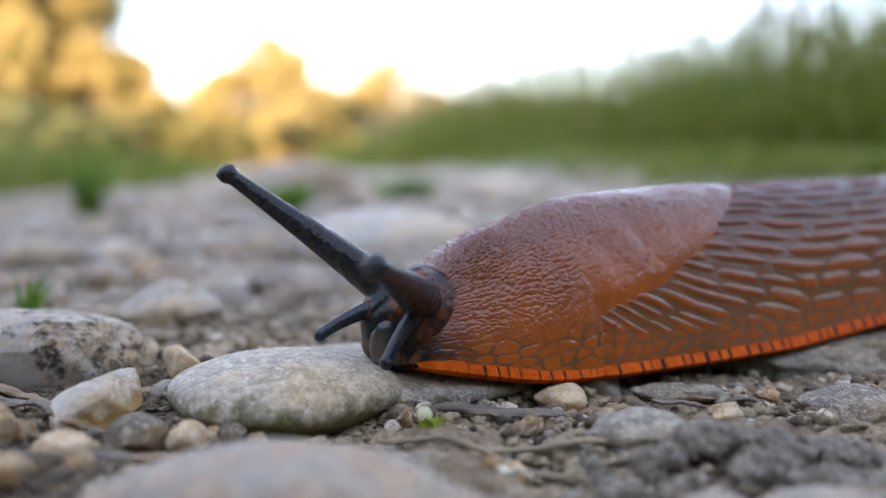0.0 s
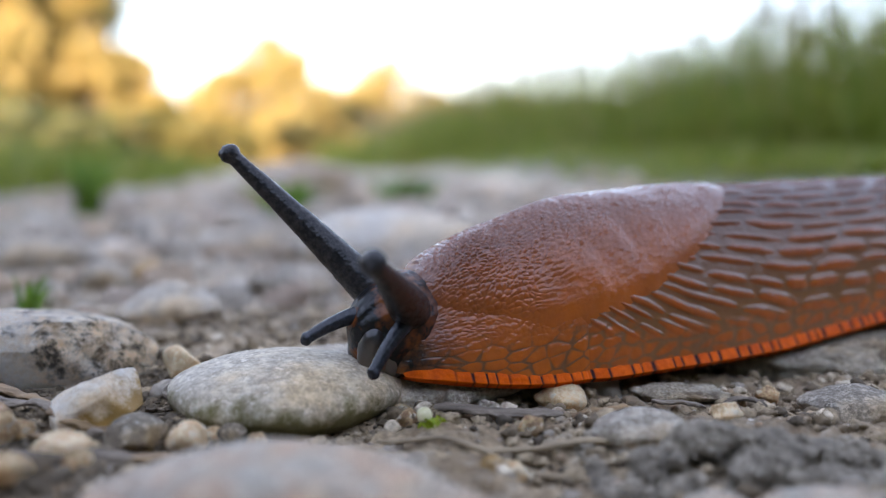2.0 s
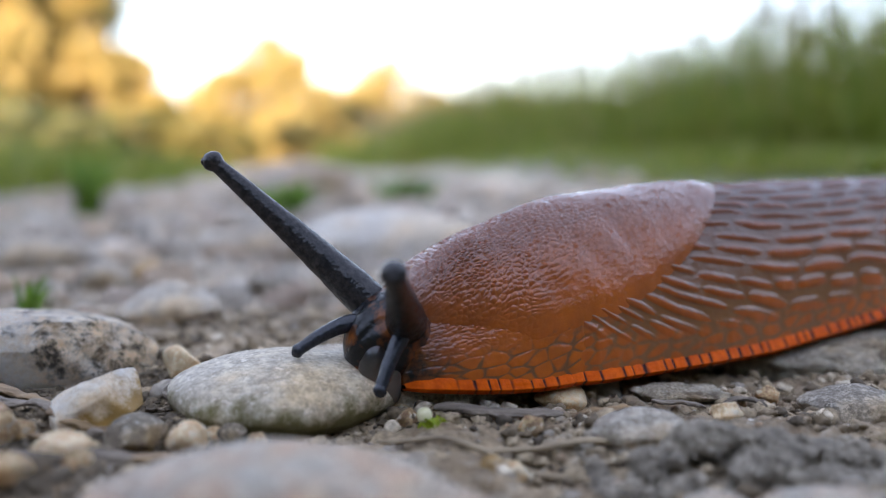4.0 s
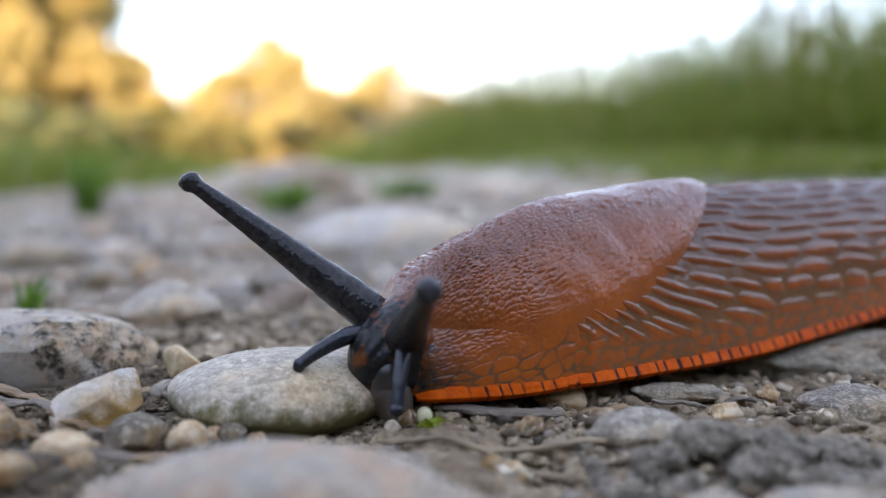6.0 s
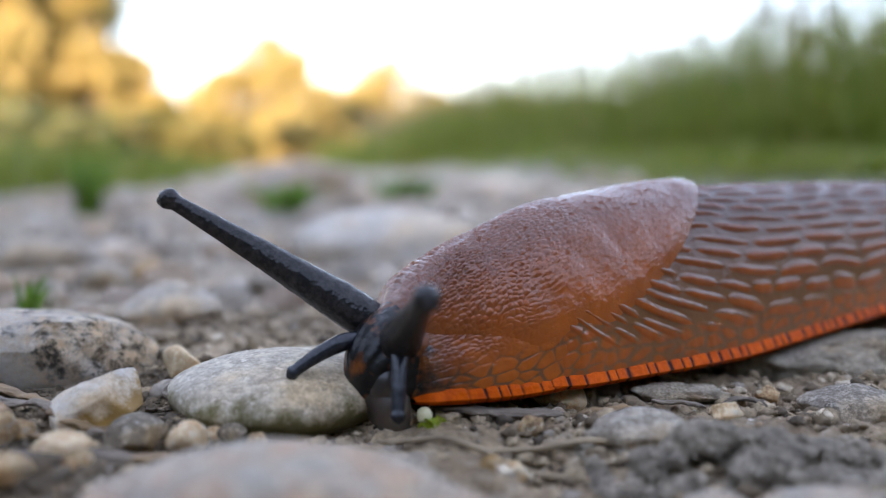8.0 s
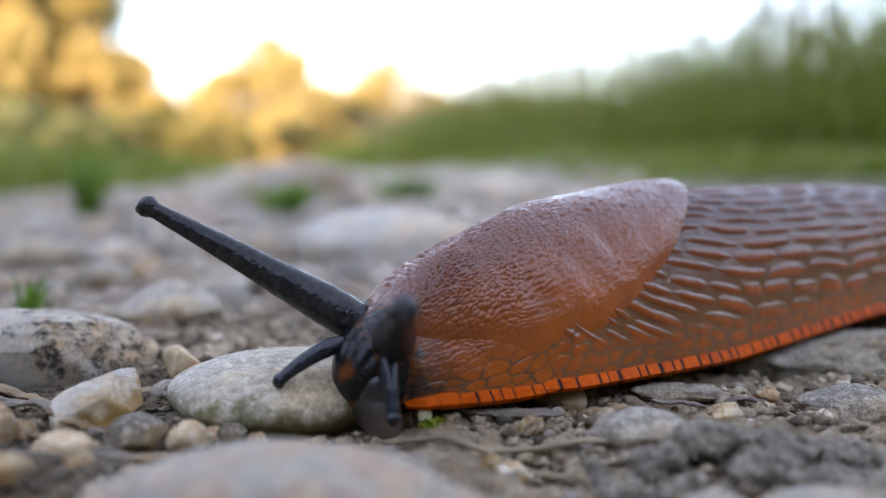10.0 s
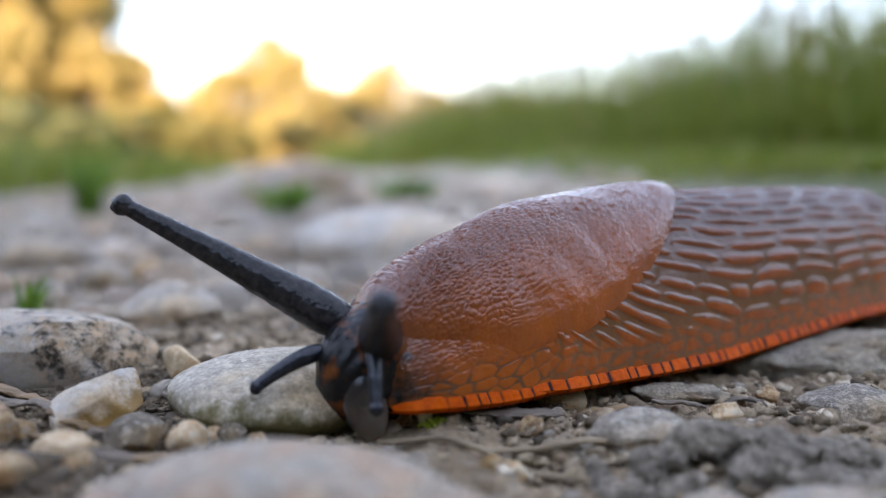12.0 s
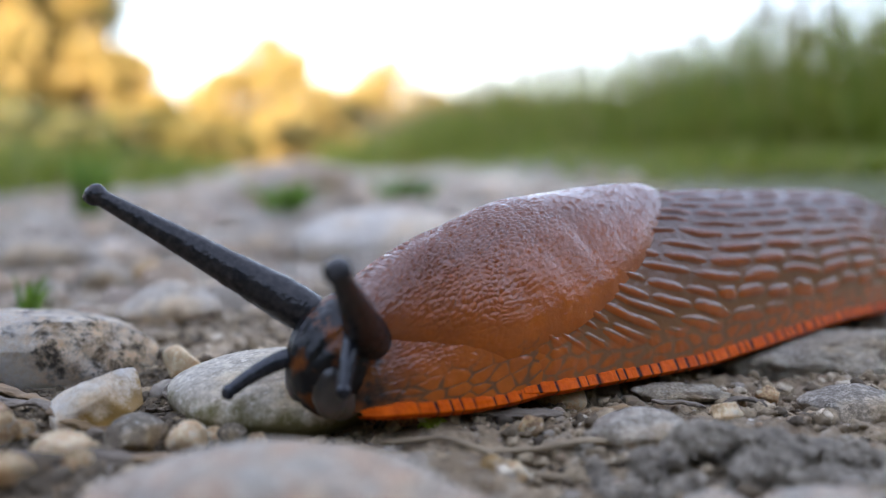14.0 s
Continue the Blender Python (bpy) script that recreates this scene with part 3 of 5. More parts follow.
def mantle_grain(s, v):
    """Fine wrinkles and granules of the mantle, 0 to 1, and how strongly they stand out."""
    arc = v * 11.0
    wx = s + 0.5 * layered_noise(s * 0.6, arc * 0.6, 60, 2)
    wy = arc + 0.5 * layered_noise(s * 0.6, arc * 0.6, 64, 2)
    d1, d2 = cell_bumps(wx / 0.62, wy / 0.42, 71, 0.9)
    grain = np.clip(1 - (d1 / 0.75) ** 2, 0, 1) * np.clip((d2 - d1) * 4, 0.35, 1)
    calm = 0.15 + 0.85 * np.clip(0.6 + 1.2 * layered_noise(s * 0.10, arc * 0.10, 80, 3) - np.clip((np.abs(v) - 0.6) * 1.6, 0, 0.8)
                                 - 0.35 * np.clip((s - 2) / 10, 0, 1) + 0.5 * np.clip(-s / 8, 0, 1), 0, 1)
    return grain, calm


def neck_net(s, v):
    """The net of plates low on the neck, which runs over the fore rim of the mantle: the plates, and where they are."""
    arc = np.abs(v) * 11.0
    d1, d2 = cell_bumps((s + (arc - 12) * 0.8) / 2.3, arc / 0.85, 239, 0.85)
    plate = np.clip((d2 - d1) * 1.6 + 0.3 * layered_noise(s * 0.8, arc, 261, 2), 0, 1)
    return plate * (2 - plate), np.clip((np.abs(v) - 1.15 + 0.06 * layered_noise(s * 0.3, arc * 0.1, 265, 2)) / 0.16, 0, 1)


def skin_patch(name, s0, s1, rows, cols, material, parent, seed, fan, long, wide, deep, label, dark=None, shrink=None):
    s, v = np.meshgrid(np.linspace(s0, s1, rows), np.linspace(-1.53, 1.53, cols), indexing="ij")
    if name == "fore_body":
        grain, calm = mantle_grain(s, v)
        plate, low = neck_net(s, v)
        ridge = (0.5 + 0.5 * grain) * (1 - low) + plate * low
        off = 0.22 * grain * calm * (1 - low) + 0.08 * (plate - 0.6) * low
        off = off * np.clip((1.53 - np.abs(v)) * 4, 0.1, 1)
    else:
        ridge, crest = furrows(s, v, seed, fan, long, wide)
        plate, low = neck_net(s, v)
        low = low * np.clip((10 - s) / 6, 0, 1)
        ridge, crest = ridge * (1 - low) + plate * low, crest * (1 - low) + plate * 0.5 * low
        off = deep * (crest - 0.6) * np.clip((1.53 - np.abs(v)) * 4, 0.1, 1)
    off = off + 0.12 * layered_noise(s * 0.25, v * 3, seed + 20, 3) + 0.03 * layered_noise(s * 1.3, v * 16, seed + 40, 2)
    off = off - 2.0 * np.clip((mantle_edge(s) - (0.45 if name == "fore_body" else 0.08) - np.abs(v)) / 0.15, 0, 1) * np.clip((24 - np.abs(s - 7)) / 4, 0, 1)
    if shrink is not None:
        off = off - shrink(s)
    co = slug_surface(s, v, off)
    # a sole closes it below
    sole_y = np.linspace(-1, 1, 9)[1:-1]
    edge_a, edge_b = co[:, :1], co[:, -1:]
    mid = edge_b + (edge_a - edge_b) * (0.5 + 0.5 * sole_y)[None, :, None]
    mid[..., 2] += 0.0003
    whole = np.concatenate([co, mid], 1)
    n = whole.shape[1]
    pad = np.full((rows, len(sole_y)), 1.0)
    d = np.zeros_like(s) if dark is None else dark(s, v)
    me = sheet_mesh(name, whole, rows, n, True,
                    {"ridge": np.concatenate([ridge, pad], 1), "side": np.concatenate([np.clip((np.abs(v) - 0.5) / 0.9, 0, 1), pad], 1),
                     "dark": np.concatenate([d, pad * 0], 1)})
    return part(name, me, material, parent, label)


def fringe(parent, s0, s1, seed, label, shrink, pitch=1.95, fade=0.5):
    """The bright rim of the foot with its dark cross-lines, all along both edges of the sole."""
    made = []
    for side in (1, -1):
        rows = int((s1 - s0) / 0.09)
        s, u = np.meshgrid(np.linspace(s0, s1, rows), np.linspace(0, 1, 22), indexing="ij")
        at = s / pitch + 0.9 * smooth_noise(s * 0.4, s * 0 + side, seed)
        k = np.floor(at)
        f = at - k
        line = np.clip(np.minimum(f, 1 - f) * pitch / ((0.25 if s0 > -10 else 0.20) + 0.18 * np.clip((s - 8) / 40, 0, 1)) - 0.4, 0, 1)
        strong = np.clip(lattice(k, k * 0 + side, seed) * 0.9 + (0.6 if s0 > -10 else 0.4), 0, 1)
        groove = 1 - (1 - line) * strong * np.clip(1.3 - u * fade, 0, 1)
        half = at * 2
        fh = half - np.floor(half)
        groove = groove * (1 - 0.35 * (1 - np.clip(np.minimum(fh, 1 - fh) * 8, 0, 1)) * (u > 0.3))
        groove = 1 - (1 - groove) * np.clip((s + 16.5) / 6.0, 0, 1)
        b = eased(s, SOLE_S, SOLE_Z)
        w = np.maximum(eased(s, WIDE_S, WIDE_W), 0.05)
        tall = np.minimum(1.35 + 0.4 * np.clip((2 - s) / 14, 0, 1), w * 0.8) * np.clip((s + 17.3) / 3.5, 0.05, 1) ** 0.5
        bulge = 0.20 * np.sin(np.clip(u, 0, 1) * math.pi) - 0.07 * (1 - groove) + 0.06 * layered_noise(s, u * 3, seed, 2)
        bulge = bulge + 0.38 * np.clip((0.5 - np.abs(u - 0.72)) * 2, 0, 1) ** 2 + 0.16 * np.clip(u / 0.4, 0, 1) + 0.14 * np.clip((s - 12) / 20, 0, 1) - shrink(s) - (0.12 if s0 < -10 else 0)
        under = np.clip((u - 0.8) / 0.2, 0, 1)
        z = b + tall * (1 - np.minimum(u / 0.86, 1)) - 0.25 * (u > 0.85)
        y = -side * (w * np.sqrt(np.clip(1 - ((z - b) / 19.0) ** 2, 0, 1)) + bulge - 0.9 * under - 0.12)
        co = np.stack([s - PIVOT_S, y, z - 2.0], -1) * MM
        me = sheet_mesh("foot_fringe", co, rows, 22, False, {"groove": groove})
        made.append(part("foot_fringe", me, FRINGE, parent, label))
    return made


SKIN = slug_skin("ridged_skin", (0.125, 0.031, 0.009), (0.41, 0.086, 0.008), (0.066, 0.030, 0.017), (0.180, 0.078, 0.028), 1.0, (0.06, 0.55), 1.55, 0.35, 0.55)
MANTLE_SKIN = slug_skin("mantle_skin", (0.138, 0.037, 0.013), (0.43, 0.094, 0.007), (0.14, 0.035, 0.011), (0.125, 0.058, 0.024), 0.86, (0.10, 0.55), 1.58, 0.55)
HEAD_SKIN = slug_skin("head_skin", (0.16, 0.040, 0.010), (0.26, 0.055, 0.008), (0.010, 0.008, 0.008), (0.010, 0.008, 0.008), 0.4)


def fringe_material():
    m = Nodes("fringe_skin")
    g = m.attr("groove")
    col = m.mix(m.ramp(m.noise(900, 5, 0.6), (0.38, 0.0), (0.62, 1.0)), (0.66, 0.098, 0.001), (0.48, 0.060, 0.001))
    col = m.mix(m.ramp(g, (0.15, 1.0), (0.7, 0.0)), col, (0.03, 0.010, 0.008))
    m.set(Base_Color=col, Roughness=0.5, Coat_Weight=0.03, Coat_Roughness=0.08)
    m.bsdf.inputs["Specular IOR Level"].default_value = 0.06
    m.bump(m.noise(2500, 3), 0.25, 0.0002)
    return m.mat


def tentacle_material():
    m = Nodes("tentacle_skin")
    grain = m.noise(1600, 5, 0.6)
    col = m.mix(m.ramp(grain, (0.4, 0.0), (0.7, 1.0)), (0.006, 0.006, 0.008), (0.030, 0.026, 0.026))
    m.set(Base_Color=col, Roughness=0.65, Coat_Weight=0.5, Coat_Roughness=0.08)
    m.bsdf.inputs["Specular IOR Level"].default_value = 0.1
    bumps = m.bump(m.cells(2600), 0.28, 0.0002)
    m.plug(m.bsdf.inputs["Coat Normal"], bumps)
    return m.mat


def wet_dark_material():
    """Blackish above, grey and thin towards the lower rim."""
    m = Nodes("mouth_skin")
    sep = m.tree.nodes.new("ShaderNodeSeparateXYZ")
    m.tree.links.new(m.coords(), sep.inputs[0])
    low = m.ramp(m.math("ADD", m.math("MULTIPLY", sep.outputs["Z"], -250), m.math("MULTIPLY", m.noise(500, 4), 0.7)), (0.1, 0.0), (0.9, 1.0))
    m.set(Base_Color=m.mix(low, (0.018, 0.014, 0.013), (0.115, 0.088, 0.070)), Roughness=0.4, Coat_Weight=0.3, Coat_Roughness=0.1, Subsurface_Weight=0.3, Subsurface_Scale=0.001)
    m.bump(m.noise(1500, 4), 0.3, 0.0002)
    return m.mat


def feeler_material():
    m = Nodes("feeler_skin")
    grain = m.noise(1800, 5, 0.6)
    m.set(Base_Color=m.mix(m.ramp(grain, (0.4, 0.0), (0.7, 1.0)), (0.006, 0.008, 0.013), (0.022, 0.026, 0.038)), Roughness=0.6, Coat_Weight=0.75, Coat_Roughness=0.05, Coat_IOR=1.5)
    m.bsdf.inputs["Specular IOR Level"].default_value = 0.1
    m.plug(m.bsdf.inputs["Coat Normal"], m.bump(grain, 0.35, 0.0002))
    return m.mat


FEELER = feeler_material()
FRINGE, TENTACLE, MOUTH = fringe_material(), tentacle_material(), wet_dark_material()


def mantle_mesh():
    """The egg-shaped shield on the back, finely granular, thick towards its free rim."""
    rows, cols = 280, 640
    rho, phi = np.meshgrid(np.linspace(0.002, 1.0, rows) ** 0.85, np.linspace(0, 2 * math.pi, cols, endpoint=False), indexing="ij")
    c, sn = np.cos(phi), np.sin(phi)
    s = -3 + rho * c * np.where(c > 0, 33.0, 12.0)
    v = 1.30 * rho * np.sign(sn) * np.abs(sn) ** np.where(c > 0, 1.3, 0.5)
    rim = np.clip((1 - rho) / (0.12 + 0.16 * np.clip((0.5 - c) / 0.8, 0, 1)), 0, 1)  # the fore rim melts into the neck
    step = 0.15
    off = step * rim * (2 - rim) - 0.45 * (1 - rim) ** 2 - 1.4 * np.clip((rho - 0.985) / 0.015, 0, 1)
    arc = v * 11.0
    grain, calm = mantle_grain(s, v)
    off = off - 1.6 * np.clip(-c, 0, 1) * (1 - rim) ** 2
    off = off - 2.3 * np.clip((0.3 - c) / 0.7, 0, 1) * np.clip((np.abs(v) - 0.5) / 0.5, 0, 1) * np.clip((rho - 0.45) / 0.55, 0, 1) ** 2
    off = off + (0.13 + 0.15 * np.clip((2 - s) / 10, 0, 1)) * grain * calm * rim + 0.22 * layered_noise(s * 0.22, arc * 0.22, 90, 3)
    # two shallow creases on the flank
    for cs, cv, turn, size in ((4.6, 0.74, 0.9, 2.6), (9.5, 0.66, 1.1, 2.2), (-0.5, 0.9, 0.8, 2.0)):
        ds, da = s - cs, (v - cv) * 11.0
        a, b = ds * math.cos(turn) + da * math.sin(turn), -ds * math.sin(turn) + da * math.cos(turn)
        off = off - 0.22 * np.exp(-(a / size) ** 2 - (b / 1.1) ** 2)
    co = slug_surface(s, v, off)
    plate, low = neck_net(s, v)
    low = low * np.clip((12 - s) / 8, 0, 1)
    ridge = (0.5 + 0.5 * grain) * (1 - low) + low * plate
    return sheet_mesh("mantle", co, rows, cols, True, {"ridge": ridge, "side": np.clip((np.abs(v) - 0.45) / 0.75, 0, 1), "dark": s * 0})


def head_mesh():
    """The blunt head in its own space: +x forward, z up, about 11 mm high, its back end inside the neck."""
    rows, cols = 120, 120
    a, q = np.meshgrid(np.linspace(0, math.pi, rows), np.linspace(0, 2 * math.pi, cols, endpoint=False), indexing="ij")
    x = 7.0 * np.cos(a) - 2.0
    r = np.sin(a) ** 0.72
    front = np.clip((x + 2) / 7, 0, 1)
    y = 4.8 * r * np.cos(q) * (1 - 0.12 * front)
    z = 5.6 * r * np.sin(q) - 0.5 * front
    wrinkle = layered_noise(q * 5.5, x * 0.45, 110, 3)
    d1, d2 = cell_bumps(q * 4.5, x * 0.7 + 40, 120, 0.9)
    ridge = np.clip((d2 - d1) * 2.4, 0, 1)
    k = 1 + 0.035 * wrinkle + 0.012 * (ridge - 0.6) - 0.34 * np.clip((-1.5 - x) / 5, 0, 1)
    # a soft cheek furrow between the two tentacle roots
    k = k - 0.10 * np.exp(-(np.sin(q) - 0.1) ** 2 / 0.02) * front
    co = np.stack([x, y * k, z * k], -1) * MM
    k = k + 0.03 * np.sin(q * 16 + 2 * wrinkle) * front
    co = np.stack([x, y * k, z * k], -1) * MM
    streak = np.clip(layered_noise(x * 0.85 + y * 0.8 + 0.3 * z + 20, z * 0.12, 131, 2) * 2.8, 0, 0.9)
    dark = np.clip(0.65 - streak + front * 1.2 + 0.35 * np.sin(q) + 0.3 * wrinkle, 0, 1)
    return sheet_mesh("head", co, rows, cols, True, {"ridge": ridge, "side": 0.6 + 0 * x, "dark": dark})


def tentacle_mesh(name, length, r_root, r_neck, bulb, bend, rings=90):
    """A tapered stalk along +x that ends at x = 0 with a round knob."""
    cols = 56
    u, q = np.meshgrid(np.linspace(0, 1, rings), np.linspace(0, 2 * math.pi, cols, endpoint=False), indexing="ij")
    x = -length * (1 - u)
    r = r_root + (r_neck - r_root) * np.minimum(u * 1.02, 1) ** 0.75
    r = r * (1 + 0.02 * layered_noise(u * length * 1.6, 2 * np.cos(q) + 3, 140, 2) + 0.03 * layered_noise(u * length * 1.2, 3 * np.sin(q) + 9, 150, 2))
    knob = np.exp(-((x + bulb * 0.9) / (bulb * 0.95)) ** 2)
    r = np.maximum(r, bulb * knob ** 0.5 * (knob > 0.1)) if bulb else r
    end = np.clip(-x / max(bulb, r_neck), 0, 1)
    r = r * np.sqrt(end * (2 - end)) + 0.001
    r = r * np.sqrt(np.clip(1 - (1 - np.minimum(u / 0.28, 1)) ** 2, 0.0001, 1))
    lift = bend * np.sin(u * math.pi)
    co = np.stack([x, r * np.cos(q), r * np.sin(q) + lift], -1) * MM
    return sheet_mesh(name, co, rings, cols, True)


def hind_dip(s):
    return 2.2 * np.clip((4.5 - s) / 9, 0, 1)


def fore_dip(s):
    return 2.2 * np.clip((s - 1.5) / 9, 0, 1) + 2.0 * np.clip((-15 - s) / 2.5, 0, 1) ** 2


def build_slug():
    root = new("slug")
    tagged(root, "large wet orange-brown slug with black tentacles crawling over stones", "slug")
    root.rotation_mode = "QUATERNION"
    hind = skin_patch("hind_body", -5, 115, 740, 420, SKIN, root, 200, 8.5, 8.0, 0.68, 0.25,
                      "ridged brown skin with long shiny warts", shrink=hind_dip)
    fringe(hind, -4, 114, 210, "bright orange foot rim with dark cross-lines", hind_dip)
    fore = skin_patch("fore_body", -17.5, 11, 260, 640, MANTLE_SKIN, root, 230, 2.0, 3.2, 1.1, 0.20, "orange neck skin with a dark net of furrows",
                      dark=lambda s, v: np.clip((-12.2 - s - 1.0 * layered_noise(s * 0.5, v * 5, 271, 2)) / 3.0, 0, 1), shrink=fore_dip)
    fringe(fore, -17, 7.0, 240, "bright orange foot rim with dark cross-lines",
           fore_dip, 1.5, 0.7)
    mantle = part("mantle", mantle_mesh(), MANTLE_SKIN, root, "smooth granular reddish-brown mantle shield")
    head = part("head", head_mesh(), HEAD_SKIN, root, "blackish head with orange streaks")
    for y in (-1.8, 1.8):
        v, f = stone_shape(mm(1.8, 1.9, 2.8), 400, 4, lumpy=0.14, grain=0.0)
        lobe = part("mouth_lobe", triangle_mesh("mouth_lobe", v, f, True), MOUTH, head, "greyish translucent lip")
        lobe.matrix_basis = pose(0.0029, y * MM, -0.0014, 0, -10, 0)
    v, f = stone_shape(mm(2.0, 2.5, 4.0), 404, 4, lumpy=0.12, grain=0.0)
    veil = part("mouth_veil", triangle_mesh("mouth_veil", v, f, True), MOUTH, head, "grey translucent veil of the mouth")
    out = {"slug": root, "fore_body": fore, "mantle": mantle, "head": head, "mouth_veil": veil}
    for key, length in (("far_upper", 27.0), ("near_upper", 25.0)):
        out[key] = part("upper_tentacle", tentacle_mesh("upper_tentacle", length, 2.75 if key == "far_upper" else 2.7, 0.70, 1.10, 0.15), TENTACLE, root, "long black eye stalk with a round knob")
        v, f = stone_shape(mm(0.5, 0.5, 0.5), 410, 3, lumpy=0.0)
        eye = part("eye", triangle_mesh("eye", v, f, True), TENTACLE, out[key], "tiny black eye spot")
        eye.matrix_basis = pose(-0.0006, 0, -0.0005)
    for key in ("far_lower", "near_lower"):
        out[key] = part("lower_tentacle", tentacle_mesh("lower_tentacle", 8.0, 1.05, 0.55, 0.68, 0.45), FEELER, root, "short bluish-black feeler")
    return out


SLUG = build_slug()


# ---- grass, trees and hedge ----
GRASS = leaf_material("verge_grass", (0.0, (0.115, 0.175, 0.011)), (0.5, (0.185, 0.235, 0.018)), (0.85, (0.26, 0.255, 0.035)), (1.0, (0.34, 0.28, 0.11)), through=0.3)
DRY = leaf_material("dry_stalk", (0.0, (0.34, 0.25, 0.13)), (1.0, (0.52, 0.42, 0.27)), through=0.35)
YELLOW_LEAF = leaf_material("autumn_leaf", (0.0, (0.14, 0.13, 0.03)), (0.45, (0.40, 0.315, 0.095)), (1.0, (0.58, 0.43, 0.17)), through=0.35)
OLIVE_LEAF = leaf_material("olive_leaf", (0.0, (0.06, 0.07, 0.012)), (0.6, (0.15, 0.13, 0.028)), (1.0, (0.26, 0.19, 0.05)), through=0.3)
GREEN_LEAF = leaf_material("green_leaf", (0.0, (0.04, 0.06, 0.015)), (0.6, (0.09, 0.11, 0.03)), (1.0, (0.16, 0.14, 0.04)), through=0.25)
TRUNK = plain_material("tree_bark", (0.07, 0.055, 0.04), (0.16, 0.13, 0.10), 12, 0.9, 0.8, 0.01, (1, 1, 0.2))


def blades(x, y, tall, wide, rng, lean=0.35):
    """Bent grass blades at the places x, y, as points and faces."""
    n = len(x)
    w, a, b = wide * rng.uniform(0.6, 1.3, n), rng.uniform(0, 6.283, n), rng.uniform(0, 6.283, n)
    l = lean * tall * rng.uniform(0.2, 1.3, n)
    z = ground_height(x, y) - 0.004 * np.minimum(1, tall * 8)
    vs = np.empty((n, 7, 3))
    for k, (u, ww) in enumerate(((0, 1), (0.4, 0.9), (0.75, 0.6))):
        cx, cy = x + np.cos(b) * l * u * u, y + np.sin(b) * l * u * u
        for j, sgn in ((0, -1), (1, 1)):
            vs[:, 2 * k + j] = np.stack([cx + sgn * np.cos(a) * w * ww, cy + sgn * np.sin(a) * w * ww, z + tall * u], -1)
    vs[:, 6] = np.stack([x + np.cos(b) * l, y + np.sin(b) * l, z + tall], -1)
    tri = np.array([(0, 1, 3), (0, 3, 2), (2, 3, 5), (2, 5, 4), (4, 5, 6)])
    return vs.reshape(-1, 3), (tri[None] + 7 * np.arange(n)[:, None, None]).reshape(-1, 3)


def build_grass():
    rng = np.random.RandomState(12)
    n = 16000
    y = 0.75 + 7.0 * rng.uniform(size=n) ** 1.6
    inside = 0.02 + rng.uniform(size=n) ** 1.5 * (0.5 + 0.5 * y)
    tall = (0.052 + 0.172 * np.minimum(1, inside / 0.12)) * rng.uniform(0.65, 1.12, n) * (1 + 0.12 * np.minimum(2, inside))
    x = bank_line(y) + inside
    keep = y > 0.75 + 0.35 * smooth_noise(x * 6, x * 0, 91)
    v, f = blades(x[keep], y[keep], tall[keep], 0.0022, rng)
    tagged(part("tall_grass", triangle_mesh("tall_grass", v, f), GRASS), "tall green verge grass with dry tips", "grass", kind="stuff")
    n = 1300
    y = 0.85 + 5.0 * rng.uniform(size=n) ** 1.3
    inside = 0.10 + rng.uniform(size=n) * 0.5
    x, tall = bank_line(y) + inside, rng.uniform(0.18, 0.28, n)
    v, f = blades(x, y, tall, 0.0009, rng, 0.25)
    tip = v.reshape(n, 7, 3)[:, 6]
    v2, f2 = ICO[1]
    heads = tip[:, None] + v2[None] * np.array([0.004, 0.004, 0.016]) * rng.uniform(0.7, 1.3, (n, 1, 1))
    v, f = np.concatenate([v, heads.reshape(-1, 3)]), np.concatenate([f, (f2[None] + (len(v) + len(v2) * np.arange(n))[:, None, None]).reshape(-1, 3)])
    tagged(part("seed_heads", triangle_mesh("seed_heads", v, f), DRY), "dry tan grass stalks with seed heads", "grass", kind="stuff")
    n = 9000
    y = 0.42 + 5.0 * rng.uniform(size=n) ** 1.6
    x = path_left(y) + 0.03 - rng.uniform(size=n) ** 1.4 * (0.25 + 0.6 * y)
    tall = (0.018 + 0.03 * rng.uniform(size=n)) * (0.8 + 0.12 * np.minimum(y, 3))
    keep = y > 0.42 + 0.25 * smooth_noise(x * 9 + 40, x * 0, 92)
    v, f = blades(x[keep], y[keep], tall[keep], 0.0016, rng, 0.6)
    k = 9000
    y = 0.55 + 5.0 * rng.uniform(size=k) ** 1.7
    x = path_right(y) + (bank_line(y) + 0.15 - path_right(y)) * rng.uniform(size=k) ** 0.8
    v3, f3 = blades(x, y, (0.006 + 0.012 * rng.uniform(size=k)) * (0.8 + 0.5 * np.minimum(y, 3)), 0.0016, rng, 0.8)
    v, f = np.concatenate([v, v3]), np.concatenate([f, f3 + len(v)])
    tagged(part("short_grass", triangle_mesh("short_grass", v, f), GRASS), "short green grass beside the path", "grass", kind="stuff")


build_grass()


def sprout(name, label, x, y, n, h, w, seed, spread=0.5, leaf=None):
    rng = np.random.RandomState(seed)
    v, f = blades(x + rng.normal(size=n) * w * 1.2, y + rng.normal(size=n) * w * 1.2, h * rng.uniform(0.55, 1.05, n), w, rng, spread)
    tagged(part(name, triangle_mesh(name, v, f), leaf or SPROUT), label, "sprout")


